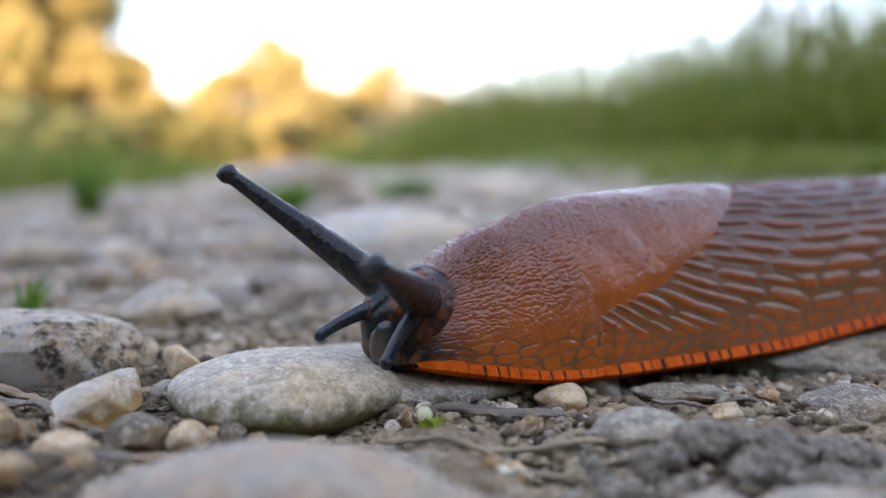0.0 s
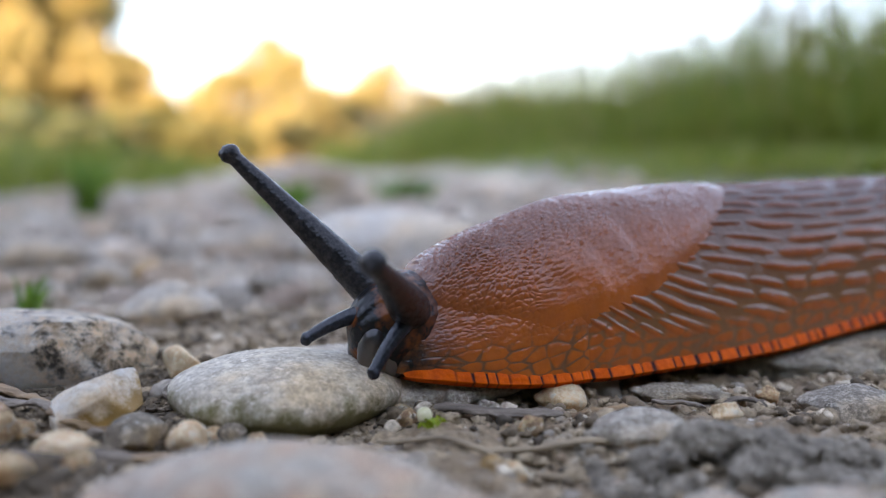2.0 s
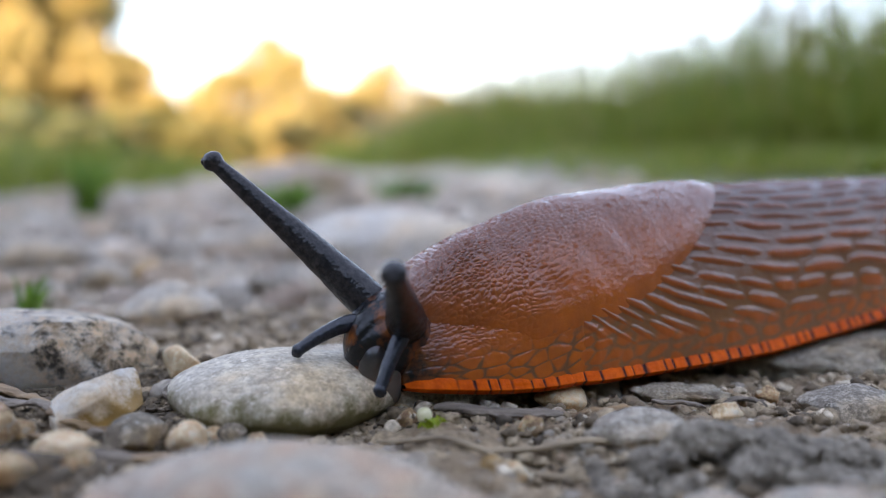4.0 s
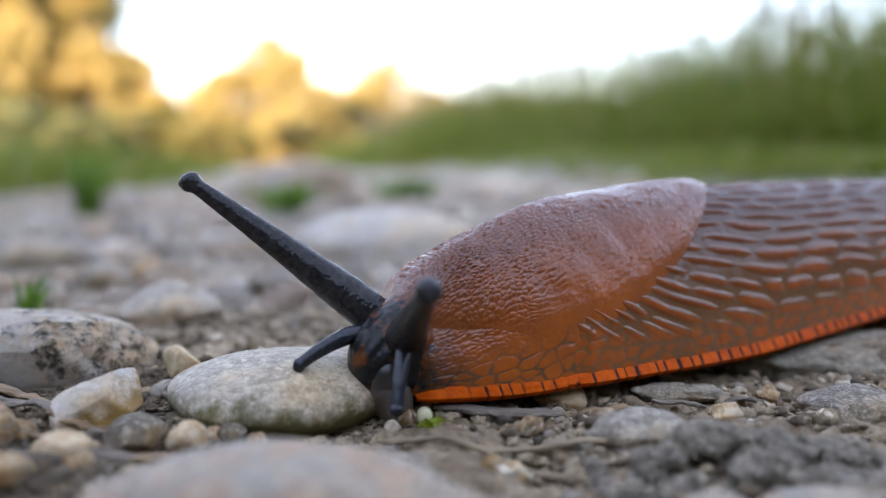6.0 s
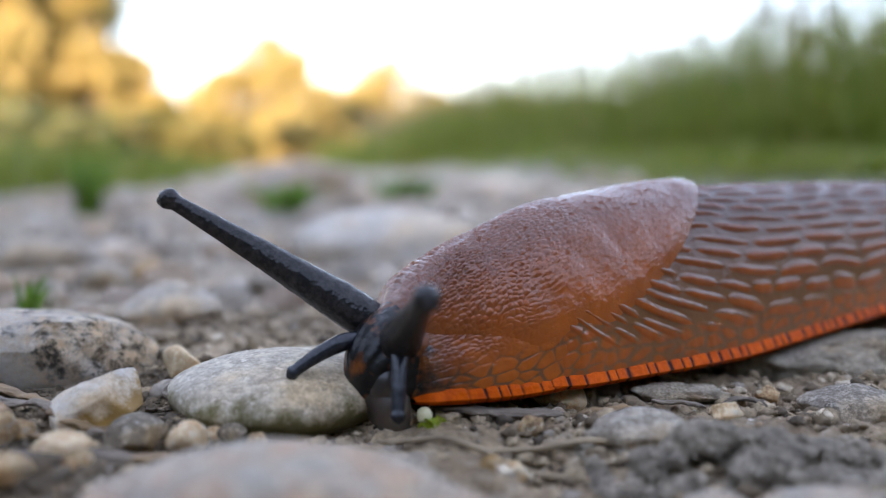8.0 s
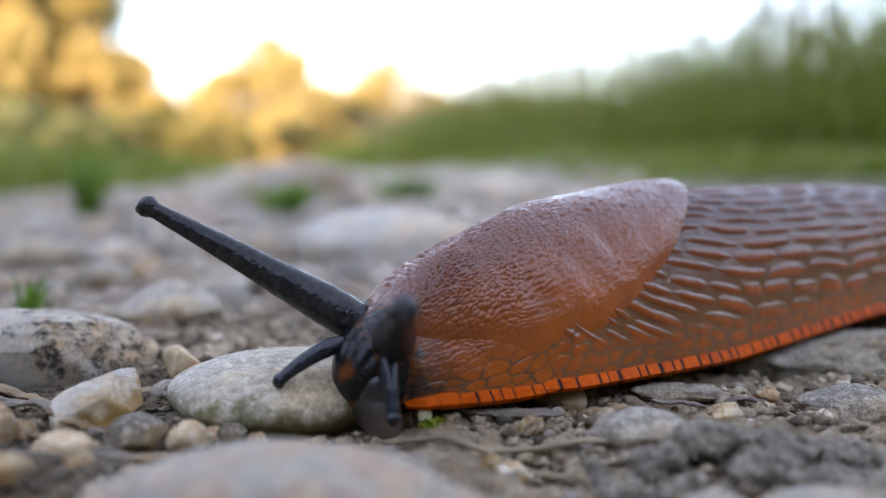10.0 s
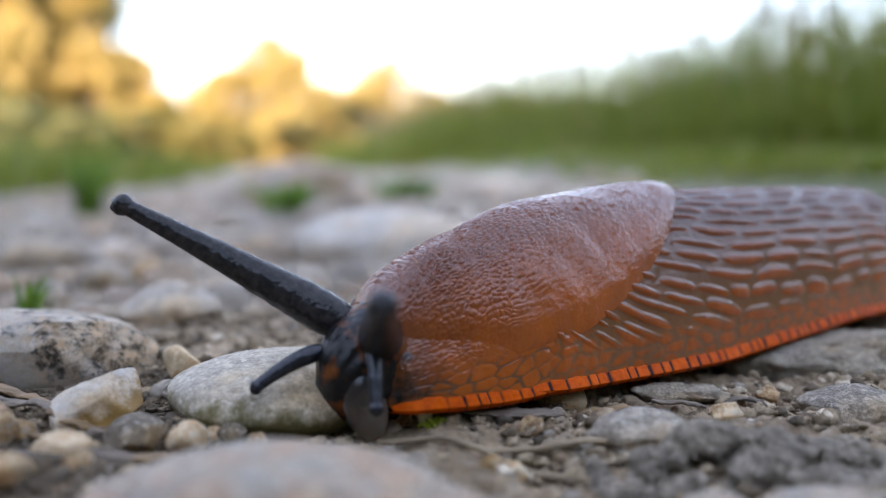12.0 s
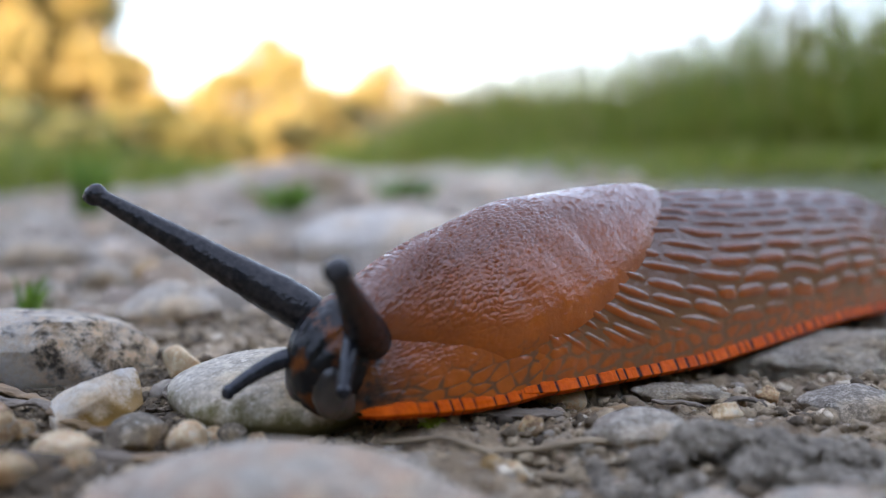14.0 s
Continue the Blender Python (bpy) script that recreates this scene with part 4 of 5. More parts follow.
FRESH = leaf_material("fresh_leaf", (0.0, (0.26, 0.36, 0.02)), (1.0, (0.42, 0.48, 0.05)), through=0.3)
SPROUT = leaf_material("sprout_leaf", (0.0, (0.06, 0.14, 0.015)), (1.0, (0.18, 0.30, 0.04)), through=0.4)
sprout("grass_sprout", "small bright green grass sprout behind a rock", -0.0606, 0.1370, 14, 0.0088, 0.0006, 5)
sprout("seedling", "tiny yellow-green seedling beside a bud", -0.0010, 0.0846, 16, 0.0008, 0.00036, 6, 1.0, FRESH)
sprout("grass_sprout", "green grass tuft at the path's edge", -0.1500, 0.4000, 30, 0.030, 0.0016, 7)
sprout("grass_sprout", "green weed between far stones", -0.0660, 0.4000, 26, 0.016, 0.0030, 8, 1.0)
sprout("grass_sprout", "green weed beside the flat rock", -0.0220, 0.5200, 40, 0.016, 0.0050, 9, 1.0)


def tree(name, label, x, y, height, width, leaf, leaves, seed, leaf_size=0.07, crown_from=0.18):
    """A tapered trunk with limbs and a crown of many small leaves in uneven clumps."""
    rng = np.random.RandomState(seed)
    root = new(name)
    z0 = height_at(x, y)
    root.matrix_basis = pose(x, y, z0)
    tagged(root, label, "tree")
    bm = bmesh.new()

    def limb(p, q, r0, r1):
        p, q = Vector(p), Vector(q)
        m = Matrix.Translation((p + q) / 2) @ (q - p).to_track_quat("Z", "Y").to_matrix().to_4x4()
        bmesh.ops.create_cone(bm, cap_ends=True, segments=8, radius1=r0, radius2=r1, depth=(q - p).length, matrix=m)

    limb((0, 0, -0.1), (0.02 * height, 0, height * 0.5), height * 0.028, height * 0.018)
    limb((0.02 * height, 0, height * 0.5), (0, 0.02 * height, height * 0.92), height * 0.018, height * 0.004)
    lobes = []
    for k in range(16):
        a, u = rng.uniform(0, 6.283), rng.uniform(crown_from + 0.08, 0.9)
        out = width * 0.5 * math.sin(min(1, (1 - u) * 1.5 + 0.15) * 1.57) * rng.uniform(0.35, 0.8)
        c = np.array([math.cos(a) * out, math.sin(a) * out, height * u])
        limb((0, 0, height * max(0.1, u - 0.22)), c, height * 0.010, height * 0.003)
        lobes.append((c, width * rng.uniform(0.15, 0.26)))
    lobes.append((np.array([0, 0, height * 0.92]), width * 0.16))
    part("trunk", bm, TRUNK, root)
    pick = rng.randint(len(lobes), size=leaves)
    centre, radius = np.array([c for c, r in lobes])[pick], np.array([r for c, r in lobes])[pick]
    d, e1, e2 = (rng.normal(size=(leaves, 3)) for _ in range(3))
    d, e1, e2 = (q / np.linalg.norm(q, axis=1)[:, None] for q in (d, e1, e2))
    p = centre + d * (radius * rng.uniform(0.35, 1.0, leaves) ** 0.5)[:, None] * np.array([1, 1, 0.85])
    e1, e2 = e1 * leaf_size, e2 * leaf_size * 0.6
    vs = np.stack([p - e1, p - e2, p + e1, p + e2], 1).reshape(-1, 3)
    me = triangle_mesh("crown", vs, np.arange(leaves * 4).reshape(-1, 4))
    part("crown", me, leaf, root)
    return root


def build_trees():
    gold = "golden autumn tree lit by the low sun"
    tree("tree", gold, -6.3, 14.0, 4.6, 3.0, YELLOW_LEAF, 14000, 1)
    tree("tree", gold, -4.75, 13.0, 2.5, 1.8, YELLOW_LEAF, 6000, 2, crown_from=0.02)
    olive = "olive and gold bush at the foot of the trees"
    tree("bush", olive, -4.2, 12.8, 1.55, 1.25, YELLOW_LEAF, 6000, 31, crown_from=0.0)
    tree("bush", olive, -3.7, 12.8, 0.9, 1.0, OLIVE_LEAF, 4000, 32, crown_from=0.0)
    tree("tree", gold, -8.2, 15.0, 5.5, 4.0, YELLOW_LEAF, 8000, 3)
    tree("tree", "dark green tree behind golden ones", -9.6, 24.0, 7.0, 4.0, GREEN_LEAF, 7000, 4, 0.1)
    tree("shrub", "low green shrub beside the path", -3.3, 12.0, 0.42, 1.8, OLIVE_LEAF, 4000, 5, crown_from=0.0)
    tree("shrub", "low green shrub beside the path", -4.8, 11.0, 0.34, 3.0, GREEN_LEAF, 4000, 6, crown_from=0.0)
    tree("tree", gold, -5.9, 12.5, 3.2, 1.9, YELLOW_LEAF, 7000, 21, crown_from=0.05)
    tree("tree", gold, -6.6, 13.0, 4.2, 2.8, YELLOW_LEAF, 7000, 22, crown_from=0.05)
    far = "distant golden tree in the evening sun"
    tree("tree", far, -7.7, 44.0, 6.0, 4.6, YELLOW_LEAF, 2600, 7, 0.2, 0.4)
    tree("tree", far, -9.9, 44.0, 4.4, 4.4, YELLOW_LEAF, 3000, 8, 0.2, 0.02)
    tree("tree", far, -5.4, 43.0, 3.5, 4.2, YELLOW_LEAF, 3000, 9, 0.2, 0.02)
    tree("tree", far, -2.4, 45.0, 4.9, 4.4, YELLOW_LEAF, 2600, 10, 0.2, 0.02)
    tree("tree", far, -4.2, 46.0, 3.7, 4.2, YELLOW_LEAF, 3000, 11, 0.2, 0.02)
    tree("tree", far, -0.4, 47.0, 3.5, 3.6, YELLOW_LEAF, 3000, 12, 0.2, 0.02)
    tree("tree", far, 3.0, 48.0, 3.5, 4.0, YELLOW_LEAF, 3000, 13, 0.2, 0.02)
    tree("shrub", "distant golden shrub in a row", -6.7, 40.0, 2.0, 3.6, YELLOW_LEAF, 3000, 60, 0.2, 0.0)
    for k, x in enumerate((-13, -9.5, -6, -2.5, 1, 4.5)):
        tree("shrub", "distant golden shrub in a row", x, 52.0 + (k % 2), 3.0, 5.5, YELLOW_LEAF, 3000, 50 + k, 0.25, 0.0)


build_trees()


def build_unseen_hedge():
    """A dense unseen hedge, added to shade the path, curves round behind the lens and closes the place."""
    nx, nz = 200, 40
    a, w = np.meshgrid(np.linspace(radians(58), radians(302), nx), np.linspace(0, 2 * math.pi, nz, endpoint=False), indexing="ij")
    far = 4.3 + 0.7 * np.cos(w) + 0.35 * layered_noise(a * 7, w * 3, 70, 3)
    top = 1.0 + 1.2 * np.clip(-np.cos(a) * 1.5, 0, 1)
    z = top * 0.5 + (top * 0.5 + 0.2) * np.sign(np.sin(w)) * np.abs(np.sin(w)) ** 0.4 + 0.35 * layered_noise(a * 6, w * 2, 77, 3)
    me = sheet_mesh("hedge", np.stack([far * np.sin(a), far * np.cos(a), z], -1), nx, nz, True)
    tagged(part("hedge", me, HEDGE), "unseen dense dark green hedge added behind the lens for shade", "hedge", kind="structure")


HEDGE = plain_material("hedge_leaves", (0.03, 0.045, 0.012), (0.09, 0.11, 0.03), 9, 0.8, 0.8, 0.1)
build_unseen_hedge()


# ---- litter: bark, straws, clods ----
def strip(name, label, points, wide, thick, material, seed, category):
    """A dry strip of bark or straw along a bent line, rounded and ragged."""
    rng = np.random.RandomState(seed)
    pts = np.array(points, float)
    n, cols = 140, 22
    t = np.linspace(0, len(pts) - 1, n)
    line = np.stack([np.interp(t, range(len(pts)), pts[:, j]) for j in range(3)], -1)
    ker = np.ones(9) / 9
    line = np.stack([np.convolve(np.pad(line[:, j], 4, "edge"), ker, "valid") for j in range(3)], -1)
    way = np.gradient(line, axis=0)
    way /= np.linalg.norm(way, axis=1)[:, None]
    side = np.cross(way, (0, 0, 1.0))
    side /= np.linalg.norm(side, axis=1)[:, None]
    up = np.cross(side, way)
    q = np.linspace(0, 2 * math.pi, cols, endpoint=False)
    u = np.linspace(0, 1, n)
    taper = np.clip(np.minimum(u, 1 - u) * 9, 0.03, 1) ** 0.5
    rag = 1 + 0.55 * layered_noise(u[:, None] * 9 + 0 * q[None], np.cos(q)[None] * 5 + np.sin(q)[None] * 4 + 0 * u[:, None], seed, 3)
    co = line[:, None] + (side[:, None] * (np.cos(q)[None, :, None] * wide) + up[:, None] * (np.sin(q)[None, :, None] * thick)) * (taper[:, None] * rag)[..., None]
    z = ground_height(line[:, 0], line[:, 1])
    z = np.convolve(np.pad(z, 20, "edge"), np.ones(41) / 41, "valid")
    co[..., 2] += z[:, None]
    me = sheet_mesh(name, co, n, cols, True)
    return tagged(part(name, me, material), label, category)


def build_litter():
    strip("bark_strip", "grey weathered strip of bark", [mm(-1, 88.5, 0.7), mm(3, 88.0, 0.9), mm(7, 87.6, 0.8), mm(11.5, 88.4, 0.8)], 0.0011, 0.0004, BARK, 1, "bark")
    strip("straw", "long dry straw lying flat", [mm(-6, 82, 0.5), mm(0, 79.5, 0.6), mm(6, 77.0, 0.6), mm(11, 74.5, 0.5)], 0.00036, 0.00025, STRAW, 2, "straw")
    strip("straw", "long dry straw lying flat", [mm(3, 79.5, 0.5), mm(11, 79.5, 0.8), mm(18, 78, 0.8), mm(24, 78.5, 0.5)], 0.0004, 0.0003, STRAW, 3, "straw")
    strip("straw", "short dry straw on the soil", [mm(8, 76, 0.4), mm(15, 76.5, 0.5), mm(20, 75.5, 0.5)], 0.0003, 0.0002, STRAW, 4, "straw")
    strip("dry_leaf", "curled tan dry leaf strip", [mm(-50, 93, 1.0), mm(-44, 92, 1.2), mm(-40, 90.5, 1.4), mm(-37.5, 90, 0.8)], 0.0008, 0.0003, LEAF, 5, "leaf")
    strip("twig", "short dark twig among pebbles", [mm(-38, 88, 0.6), mm(-34, 84, 0.8), mm(-30, 82, 0.6)], 0.0006, 0.0006, BARK, 6, "twig")
    strip("twig", "dark twig near the lens", [mm(-38, 73, 0.6), mm(-32, 72, 1.0), mm(-24, 74, 0.8)], 0.0009, 0.0008, BARK, 7, "twig")
    strip("dry_leaf", "small brown dry leaf strip", [mm(-27.5, 94, 2.2), mm(-26, 91.5, 1.2), mm(-24.8, 89.5, 0.6)], 0.0004, 0.0002, LEAF, 8, "leaf")
    clods = ((22.5, 75.5, 3.4, 2.6, 1.8), (27, 74.5, 3.2, 2.4, 1.8), (31, 76, 3.6, 2.4, 1.3), (17.5, 74, 2.6, 2.0, 0.9), (24.5, 71.5, 3.0, 2.0, 0.9), (1.5, 92.0, 1.6, 1.2, 1.3), (4.5, 91.5, 1.8, 1.2, 1.1))
    for k, (x, y, a, b, c) in enumerate(clods):
        stone("soil_clod", "dark crumbly clod of soil", x * MM, y * MM, mm(a, b, c), CLOD if k < 5 else GREY, 500 + k, 0.2, 20 * k, lumpy=0.45, grain=0.10)
    # the clods fall apart into crumbs that lie on and between them, and dark crumbs fill the gaps between the stones
    rng = np.random.RandomState(33)
    v1, f1 = ICO[2]
    for n, x0, x1, y0, y1, name, label in ((2600, 12, 36, 69, 80, "humus_crumbs", "dark humus crumbs on and between clods of soil"),
                                           (4200, -48, -14, 66, 104, "humus_crumbs", "dark humus crumbs in the gaps between stones")):
        x, y = rng.uniform(x0, x1, n), rng.uniform(y0, y1, n)
        z = ground_height(x * MM, y * MM)
        for cx, cy, a, b, c in clods[:5]:
            d = 1 - ((x - cx) / a) ** 2 - ((y - cy) / b) ** 2
            z = np.where(d > 0, np.maximum(z, (c * 0.6 + c * 0.92 * np.sqrt(np.maximum(d, 0))) * MM + ground_height(x * MM, y * MM)), z)
        keep = smooth_noise(x * 0.35, y * 0.35, 88) > 0.35
        x, y, z = x[keep], y[keep], z[keep]
        n = len(x)
        r = (0.15 + 0.65 * rng.uniform(size=n) ** 2.5) * MM
        q = v1[None] * (1 + 0.28 * rng.normal(size=(n, len(v1), 1))) * r[:, None, None] * np.array([1, 1, 0.7])
        co = q + np.stack([x * MM, y * MM, z + r * 0.1], -1)[:, None]
        me = triangle_mesh(name, co.reshape(-1, 3), (f1[None] + (len(v1) * np.arange(n))[:, None, None]).reshape(-1, 3))
        tagged(part(name, me, CLOD if x0 > 0 else HUMUS), label, "soil", kind="stuff")
    for k, (pts, w) in enumerate((
            ([mm(-44, 82, 0.8), mm(-40, 81, 1.4), mm(-36, 81.5, 0.9)], 0.0007), ([mm(-29, 96, 1.0), mm(-26, 97.5, 1.6), mm(-23, 97, 0.8)], 0.0005),
            ([mm(-41, 76, 0.7), mm(-37, 79, 1.0), mm(-34, 79.5, 0.7)], 0.0006), ([mm(-25, 77, 0.6), mm(-22, 76.2, 0.9), mm(-19, 76.8, 0.6)], 0.0005),
            ([mm(13, 82, 0.5), mm(17, 81, 0.8), mm(21, 81.6, 0.5)], 0.0004), ([mm(28, 94, 0.6), mm(31, 95, 0.9), mm(33, 94.4, 0.6)], 0.0005),
            ([mm(-37, 86, 1.0), mm(-33, 83, 1.6), mm(-29.5, 83.5, 0.8)], 0.0009), ([mm(-43, 88, 0.8), mm(-38, 86, 1.5), mm(-35, 84.5, 1.0)], 0.0007),
            ([mm(-29, 75, 0.6), mm(-25, 74, 1.2), mm(-20, 75.5, 0.8)], 0.0008), ([mm(-24.5, 88, 0.6), mm(-26, 91, 1.8), mm(-28, 93.5, 2.4)], 0.0005),
            ([mm(12, 90.5, 0.4), mm(15, 91.5, 0.8), mm(18.5, 91.0, 0.5)], 0.0006), ([mm(20.5, 91.8, 0.5), mm(23.5, 91.2, 1.0), mm(26, 91.9, 0.5)], 0.0005))):
        strip("leaf_scrap", "brown crumpled scrap of dry leaf on the soil", pts, w, w * 0.45, BARK if k % 2 else LEAF, 40 + k, "leaf")
    stone("bud", "small pale round bud beside a seedling", -0.0017, 0.0855, mm(0.72, 0.7, 0.8), PALE_BUD, 520, 0.05, 0, level=4, lumpy=0.04)


build_litter()


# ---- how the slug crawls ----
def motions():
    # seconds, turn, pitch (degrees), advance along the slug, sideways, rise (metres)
    body_rows = [(0, 0.0, 0.0, 0.0, 0.0, 0.0), (3, 2.9, 0.4, -0.0039, -0.0014, 0.0002), (5.5, 5.5, 0.9, -0.0065, -0.0022, 0.0003),
                 (8, 7.6, 1.4, -0.0087, -0.0026, 0.0003), (10.5, 9.4, 1.9, -0.0108, -0.0029, 0.0002), (14, 11.6, 2.5, -0.0136, -0.0028, 0.0001)]
    mantle_rows = [(0, 0.0, 0.0, 0.0, 0.0, 0.0), (3, 2.9, -0.6, -0.0034, -0.0016, 0.0002), (5.5, 5.9, -2.2, -0.0049, -0.0023, 0.0003),
                   (8, 8.1, -3.0, -0.0062, -0.0026, 0.0002), (10.5, 10.1, -3.0, -0.0082, -0.0029, 0.0001), (14, 14.0, -0.5, -0.0116, -0.0026, 0.0001)]
    heading = 28.0
    c, s = math.cos(radians(heading)), math.sin(radians(heading))
    at = (0.0098 + 0.015 * c, 0.1058 + 0.015 * s, 0.002)

    def placed(rows, t):
        turn, pitch, ahead, aside, rise = (float(np.interp(t, [r[0] for r in rows], [r[k] for r in rows])) for k in range(1, 6))
        return pose(at[0] + ahead * c - aside * s, at[1] + ahead * s + aside * c, at[2] + rise, 0, pitch, heading + turn)

    # seconds, place of the head, its heading
    HEAD_ROWS = [
        (0, (-0.0035, 0.0968, 0.0082), 18.0),
        (1, (-0.0042, 0.0961, 0.0081), 19.3),
        (2, (-0.0048, 0.0954, 0.0077), 20.7),
        (3, (-0.0053, 0.0947, 0.0071), 22.0),
        (4.2, (-0.0049, 0.0932, 0.0065), 29.7),
        (5.5, (-0.0045, 0.0916, 0.0058), 38.0),
        (6.5, (-0.0045, 0.0909, 0.0055), 39.6),
        (7.5, (-0.0047, 0.0903, 0.0053), 41.2),
        (8.2, (-0.0048, 0.0898, 0.0053), 42.2),
        (9.2, (-0.0053, 0.0890, 0.0053), 43.2),
        (10.3, (-0.0059, 0.0881, 0.0053), 44.3),
        (11, (-0.0065, 0.0875, 0.0054), 45.0),
        (11.5, (-0.0067, 0.0871, 0.0056), 44.8),
        (12, (-0.0070, 0.0867, 0.0057), 44.7),
        (12.5, (-0.0077, 0.0863, 0.0060), 44.5),
        (13, (-0.0083, 0.0859, 0.0063), 44.3),
        (13.5, (-0.0089, 0.0855, 0.0066), 44.2),
        (14, (-0.0095, 0.0851, 0.0068), 44.0),
    ]
    FAR_UPPER_ROWS = [
        (0, (-0.0076, 0.0982, 0.0123), (-0.0232, 0.0988, 0.0237)),
        (1, (-0.0081, 0.0976, 0.0124), (-0.0230, 0.0983, 0.0247)),
        (2, (-0.0086, 0.0969, 0.0123), (-0.0226, 0.0977, 0.0259)),
        (3, (-0.0091, 0.0962, 0.0120), (-0.0231, 0.0971, 0.0260)),
        (4.2, (-0.0086, 0.0947, 0.0112), (-0.0241, 0.0955, 0.0249)),
        (5.5, (-0.0081, 0.0930, 0.0104), (-0.0252, 0.0938, 0.0237)),
        (6.5, (-0.0080, 0.0924, 0.0099), (-0.0261, 0.0931, 0.0224)),
        (7.5, (-0.0082, 0.0917, 0.0097), (-0.0270, 0.0924, 0.0218)),
        (8.2, (-0.0085, 0.0913, 0.0097), (-0.0277, 0.0919, 0.0212)),
        (9.2, (-0.0090, 0.0904, 0.0097), (-0.0285, 0.0910, 0.0209)),
        (10.3, (-0.0095, 0.0895, 0.0096), (-0.0293, 0.0901, 0.0206)),
        (11, (-0.0103, 0.0889, 0.0097), (-0.0299, 0.0895, 0.0206)),
        (11.5, (-0.0107, 0.0885, 0.0100), (-0.0304, 0.0891, 0.0207)),
        (12, (-0.0111, 0.0881, 0.0102), (-0.0309, 0.0887, 0.0209)),
        (12.5, (-0.0116, 0.0877, 0.0104), (-0.0312, 0.0883, 0.0213)),
        (13, (-0.0121, 0.0873, 0.0106), (-0.0318, 0.0879, 0.0216)),
        (13.5, (-0.0127, 0.0869, 0.0107), (-0.0323, 0.0875, 0.0218)),
        (14, (-0.0132, 0.0865, 0.0109), (-0.0328, 0.0871, 0.0219)),
    ]
    NEAR_UPPER_ROWS = [
        (0, (-0.0025, 0.0901, 0.0115), (-0.0055, 0.0725, 0.0166)),
        (1, (-0.0030, 0.0894, 0.0113), (-0.0055, 0.0722, 0.0170)),
        (2, (-0.0035, 0.0887, 0.0110), (-0.0055, 0.0719, 0.0171)),
        (3, (-0.0038, 0.0880, 0.0106), (-0.0053, 0.0716, 0.0169)),
        (4.2, (-0.0035, 0.0865, 0.0101), (-0.0034, 0.0710, 0.0162)),
        (5.5, (-0.0032, 0.0849, 0.0096), (-0.0013, 0.0704, 0.0155)),
        (6.5, (-0.0030, 0.0842, 0.0090), (-0.0008, 0.0696, 0.0150)),
        (7.5, (-0.0033, 0.0836, 0.0091), (-0.0008, 0.0688, 0.0150)),
        (8.2, (-0.0035, 0.0832, 0.0091), (-0.0012, 0.0679, 0.0148)),
        (9.2, (-0.0039, 0.0823, 0.0091), (-0.0020, 0.0659, 0.0147)),
        (10.3, (-0.0043, 0.0814, 0.0091), (-0.0029, 0.0637, 0.0145)),
        (11, (-0.0046, 0.0808, 0.0091), (-0.0036, 0.0628, 0.0143)),
        (11.5, (-0.0050, 0.0804, 0.0094), (-0.0038, 0.0623, 0.0144)),
        (12, (-0.0053, 0.0800, 0.0097), (-0.0041, 0.0633, 0.0151)),
        (12.5, (-0.0057, 0.0797, 0.0099), (-0.0049, 0.0639, 0.0160)),
        (13, (-0.0061, 0.0793, 0.0103), (-0.0060, 0.0645, 0.0163)),
        (13.5, (-0.0064, 0.0789, 0.0106), (-0.0069, 0.0650, 0.0170)),
        (14, (-0.0068, 0.0785, 0.0109), (-0.0075, 0.0656, 0.0173)),
    ]
    FAR_LOWER_ROWS = [
        (0, (-0.0078, 0.0949, 0.0090), (-0.0127, 0.0927, 0.0069)),
        (1, (-0.0083, 0.0942, 0.0089), (-0.0134, 0.0920, 0.0068)),
        (2, (-0.0088, 0.0935, 0.0088), (-0.0139, 0.0913, 0.0068)),
        (3, (-0.0094, 0.0928, 0.0087), (-0.0146, 0.0906, 0.0064)),
        (4.2, (-0.0092, 0.0914, 0.0083), (-0.0144, 0.0891, 0.0059)),
        (5.5, (-0.0090, 0.0898, 0.0079), (-0.0141, 0.0875, 0.0053)),
        (6.5, (-0.0089, 0.0891, 0.0073), (-0.0139, 0.0868, 0.0049)),
        (7.5, (-0.0091, 0.0885, 0.0073), (-0.0142, 0.0862, 0.0047)),
        (8.2, (-0.0093, 0.0880, 0.0072), (-0.0145, 0.0857, 0.0046)),
        (9.2, (-0.0098, 0.0872, 0.0072), (-0.0150, 0.0849, 0.0044)),
        (10.3, (-0.0104, 0.0862, 0.0071), (-0.0155, 0.0839, 0.0042)),
        (11, (-0.0107, 0.0856, 0.0070), (-0.0161, 0.0833, 0.0040)),
        (11.5, (-0.0111, 0.0852, 0.0070), (-0.0167, 0.0829, 0.0040)),
        (12, (-0.0115, 0.0848, 0.0070), (-0.0171, 0.0825, 0.0041)),
        (12.5, (-0.0118, 0.0844, 0.0070), (-0.0177, 0.0821, 0.0043)),
        (13, (-0.0125, 0.0840, 0.0070), (-0.0182, 0.0817, 0.0044)),
        (13.5, (-0.0131, 0.0835, 0.0070), (-0.0188, 0.0813, 0.0043)),
        (14, (-0.0137, 0.0831, 0.0069), (-0.0192, 0.0808, 0.0041)),
    ]
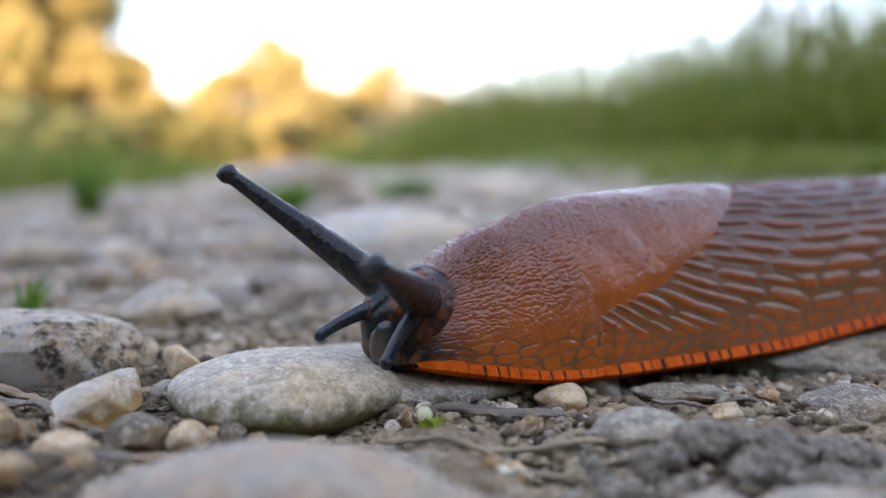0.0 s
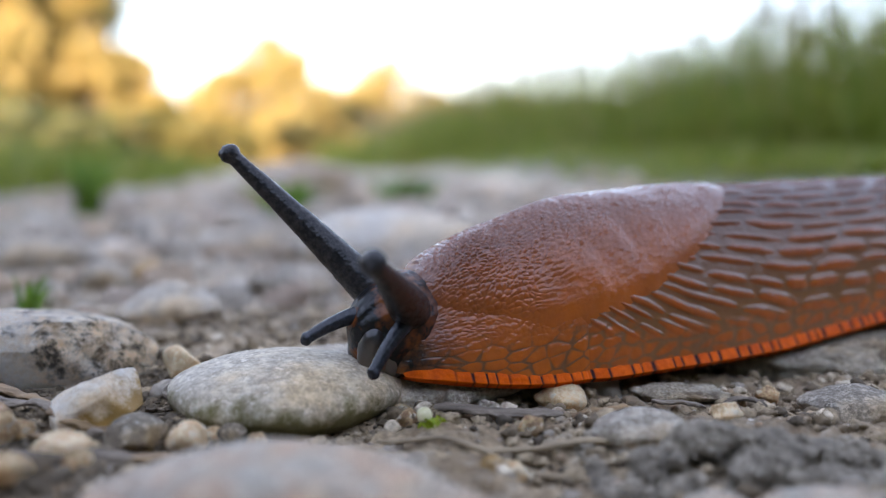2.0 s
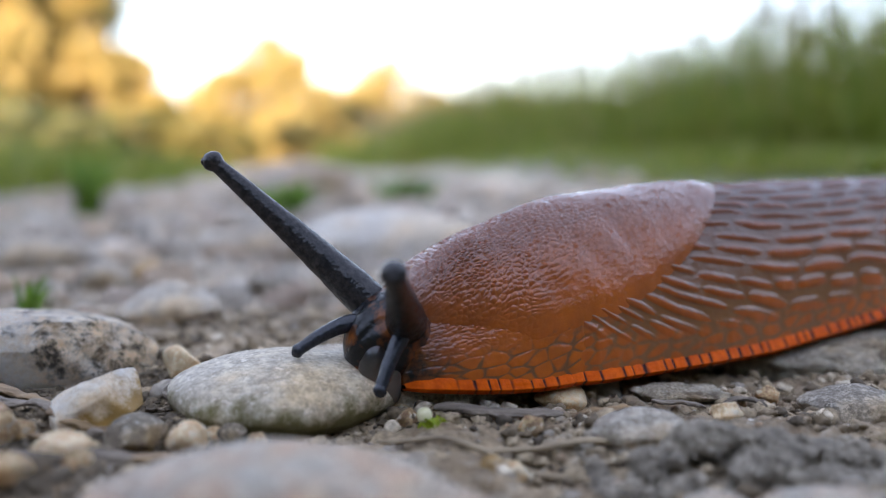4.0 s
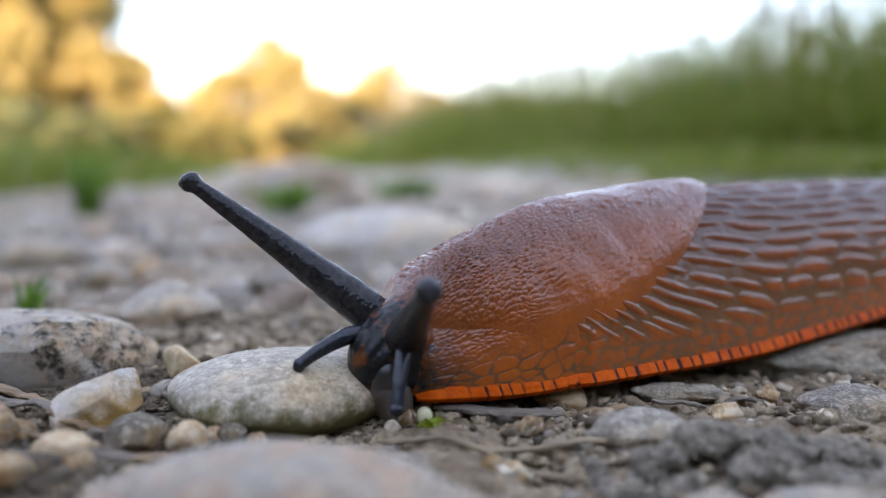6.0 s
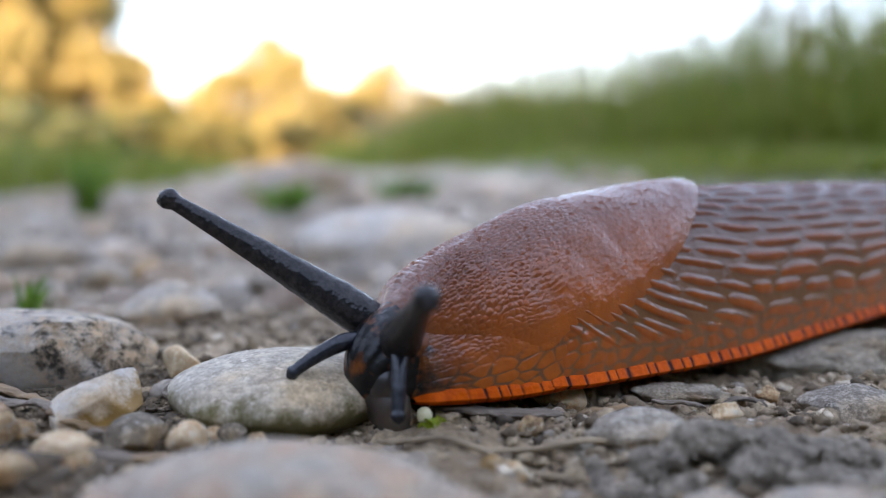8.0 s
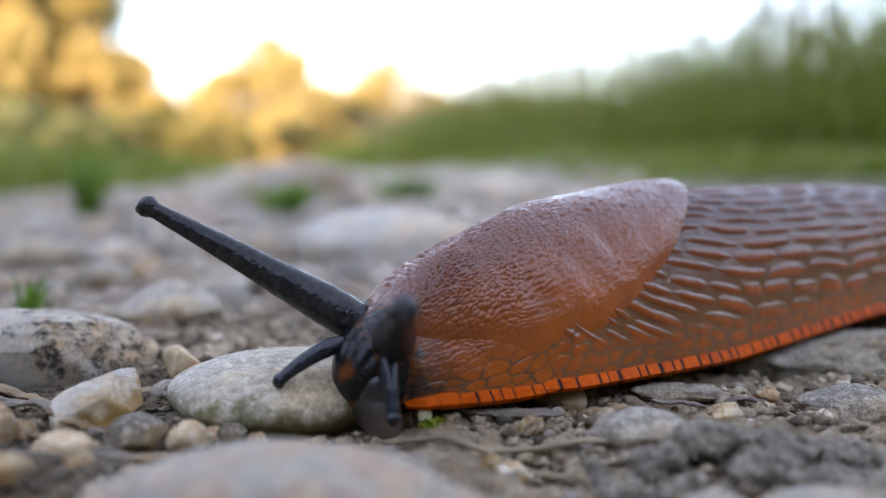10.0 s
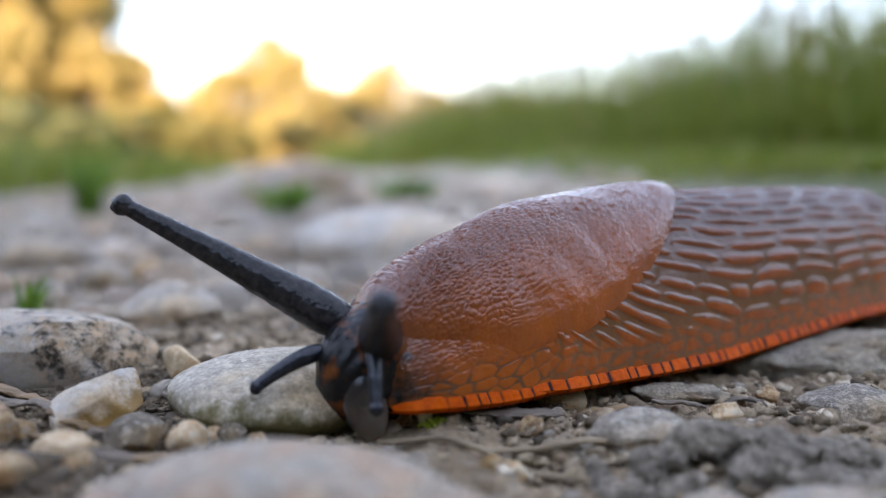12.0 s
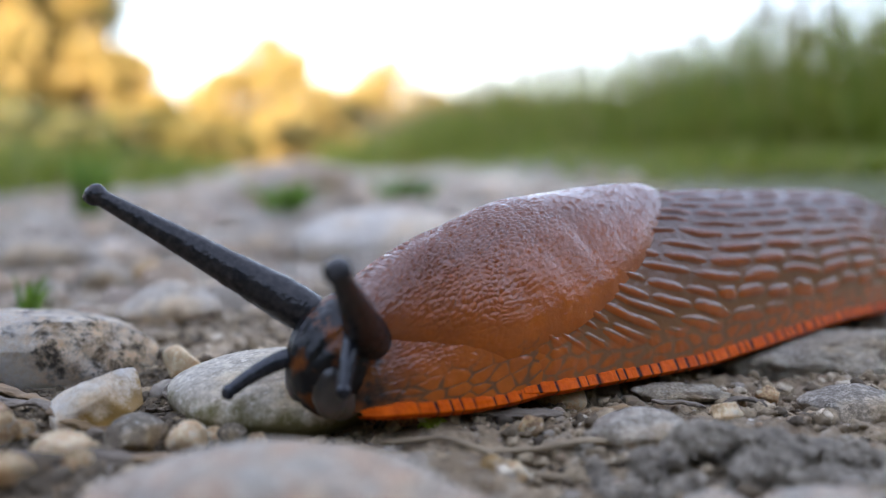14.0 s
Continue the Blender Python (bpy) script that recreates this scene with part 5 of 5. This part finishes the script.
    NEAR_LOWER_ROWS = [
        (0, (-0.0033, 0.0908, 0.0083), (-0.0057, 0.0884, 0.0048)),
        (1, (-0.0037, 0.0901, 0.0080), (-0.0062, 0.0878, 0.0046)),
        (2, (-0.0042, 0.0894, 0.0077), (-0.0068, 0.0870, 0.0042)),
        (3, (-0.0047, 0.0887, 0.0074), (-0.0070, 0.0863, 0.0035)),
        (4.2, (-0.0042, 0.0872, 0.0064), (-0.0057, 0.0848, 0.0028)),
        (5.5, (-0.0038, 0.0855, 0.0054), (-0.0044, 0.0831, 0.0020)),
        (6.5, (-0.0037, 0.0849, 0.0054), (-0.0041, 0.0825, 0.0014)),
        (7.5, (-0.0038, 0.0843, 0.0054), (-0.0039, 0.0819, 0.0013)),
        (8.2, (-0.0040, 0.0838, 0.0054), (-0.0040, 0.0814, 0.0015)),
        (9.2, (-0.0044, 0.0830, 0.0056), (-0.0041, 0.0806, 0.0016)),
        (10.3, (-0.0048, 0.0821, 0.0057), (-0.0043, 0.0797, 0.0017)),
        (11, (-0.0051, 0.0815, 0.0058), (-0.0046, 0.0791, 0.0021)),
        (11.5, (-0.0055, 0.0811, 0.0062), (-0.0051, 0.0788, 0.0026)),
        (12, (-0.0059, 0.0807, 0.0065), (-0.0056, 0.0784, 0.0030)),
        (12.5, (-0.0062, 0.0804, 0.0069), (-0.0064, 0.0781, 0.0039)),
        (13, (-0.0068, 0.0800, 0.0072), (-0.0070, 0.0777, 0.0043)),
        (13.5, (-0.0073, 0.0796, 0.0075), (-0.0077, 0.0773, 0.0046)),
        (14, (-0.0079, 0.0792, 0.0078), (-0.0083, 0.0769, 0.0049)),
    ]
    times = [r[0] for r in HEAD_ROWS]
    walk(SLUG["slug"], [(t, placed(body_rows, t)) for t in times])

    def on_slug(t, m):
        return placed(body_rows, t).inverted() @ m

    def aimed(root, tip):
        way = (Vector(tip) - Vector(root)).normalized()
        side = Vector((0, 0, 1)).cross(way).normalized()
        m = Matrix((way, side, way.cross(side))).transposed().to_4x4()
        m.translation = Vector(tip)
        return m

    walk(SLUG["mantle"], [(t, on_slug(t, placed(mantle_rows, t))) for t in times])

    def neck(t, p):
        """The fore body spans from the head to the hind body: its front rides with the head, its back slides under the hind body."""
        front, hinge = Vector((-0.030, 0, 0.0062)), Vector((-0.007, 0, 0.0085))
        first = placed(body_rows, 0)
        begin = Vector(HEAD_ROWS[0][1])
        to = Vector(p) + (first @ front - begin)
        to.z = (first @ front).z - 0.0016 * min(1, t / 5.5)
        rest, now = first @ hinge - first @ front, placed(body_rows, t) @ hinge + Vector((0, 0, 0.0006 * min(1, t / 5.5))) - to
        yaw = math.degrees(math.atan2(now.y, now.x) - math.atan2(rest.y, rest.x))
        tip = math.degrees(math.asin(rest.z / rest.length) - math.asin(now.z / now.length))
        turn = pose(0, 0, 0, 0, tip, heading + yaw)
        return Matrix.Translation(to - turn @ front) @ turn

    walk(SLUG["fore_body"], [(t, on_slug(t, neck(t, p))) for t, p, turn in HEAD_ROWS])
    # the veil of the mouth comes down to the ground once the head has turned
    veil_rows = [(0, 1.2, 0.6, -0.8), (2, 1.4, 0.7, -1.1), (5.5, 2.8, 1.4, -2.3), (11, 3.0, 1.4, -2.5), (12.5, 2.3, 1.1, -1.7), (14, 1.8, 0.8, -1.3)]
    walk(SLUG["mouth_veil"], [(t, pose(x * MM, y * MM, z * MM, 26, -8, 0)) for t, x, y, z in veil_rows])
    walk(SLUG["head"], [(t, on_slug(t, pose(*p, 0, 6 + 0.4 * (turn - 18), 180 + turn))) for t, p, turn in HEAD_ROWS])
    for key, rows in (("far_upper", FAR_UPPER_ROWS), ("near_upper", NEAR_UPPER_ROWS), ("far_lower", FAR_LOWER_ROWS), ("near_lower", NEAR_LOWER_ROWS)):
        walk(SLUG[key], [(t, on_slug(t, aimed(root, tip))) for t, root, tip in rows])


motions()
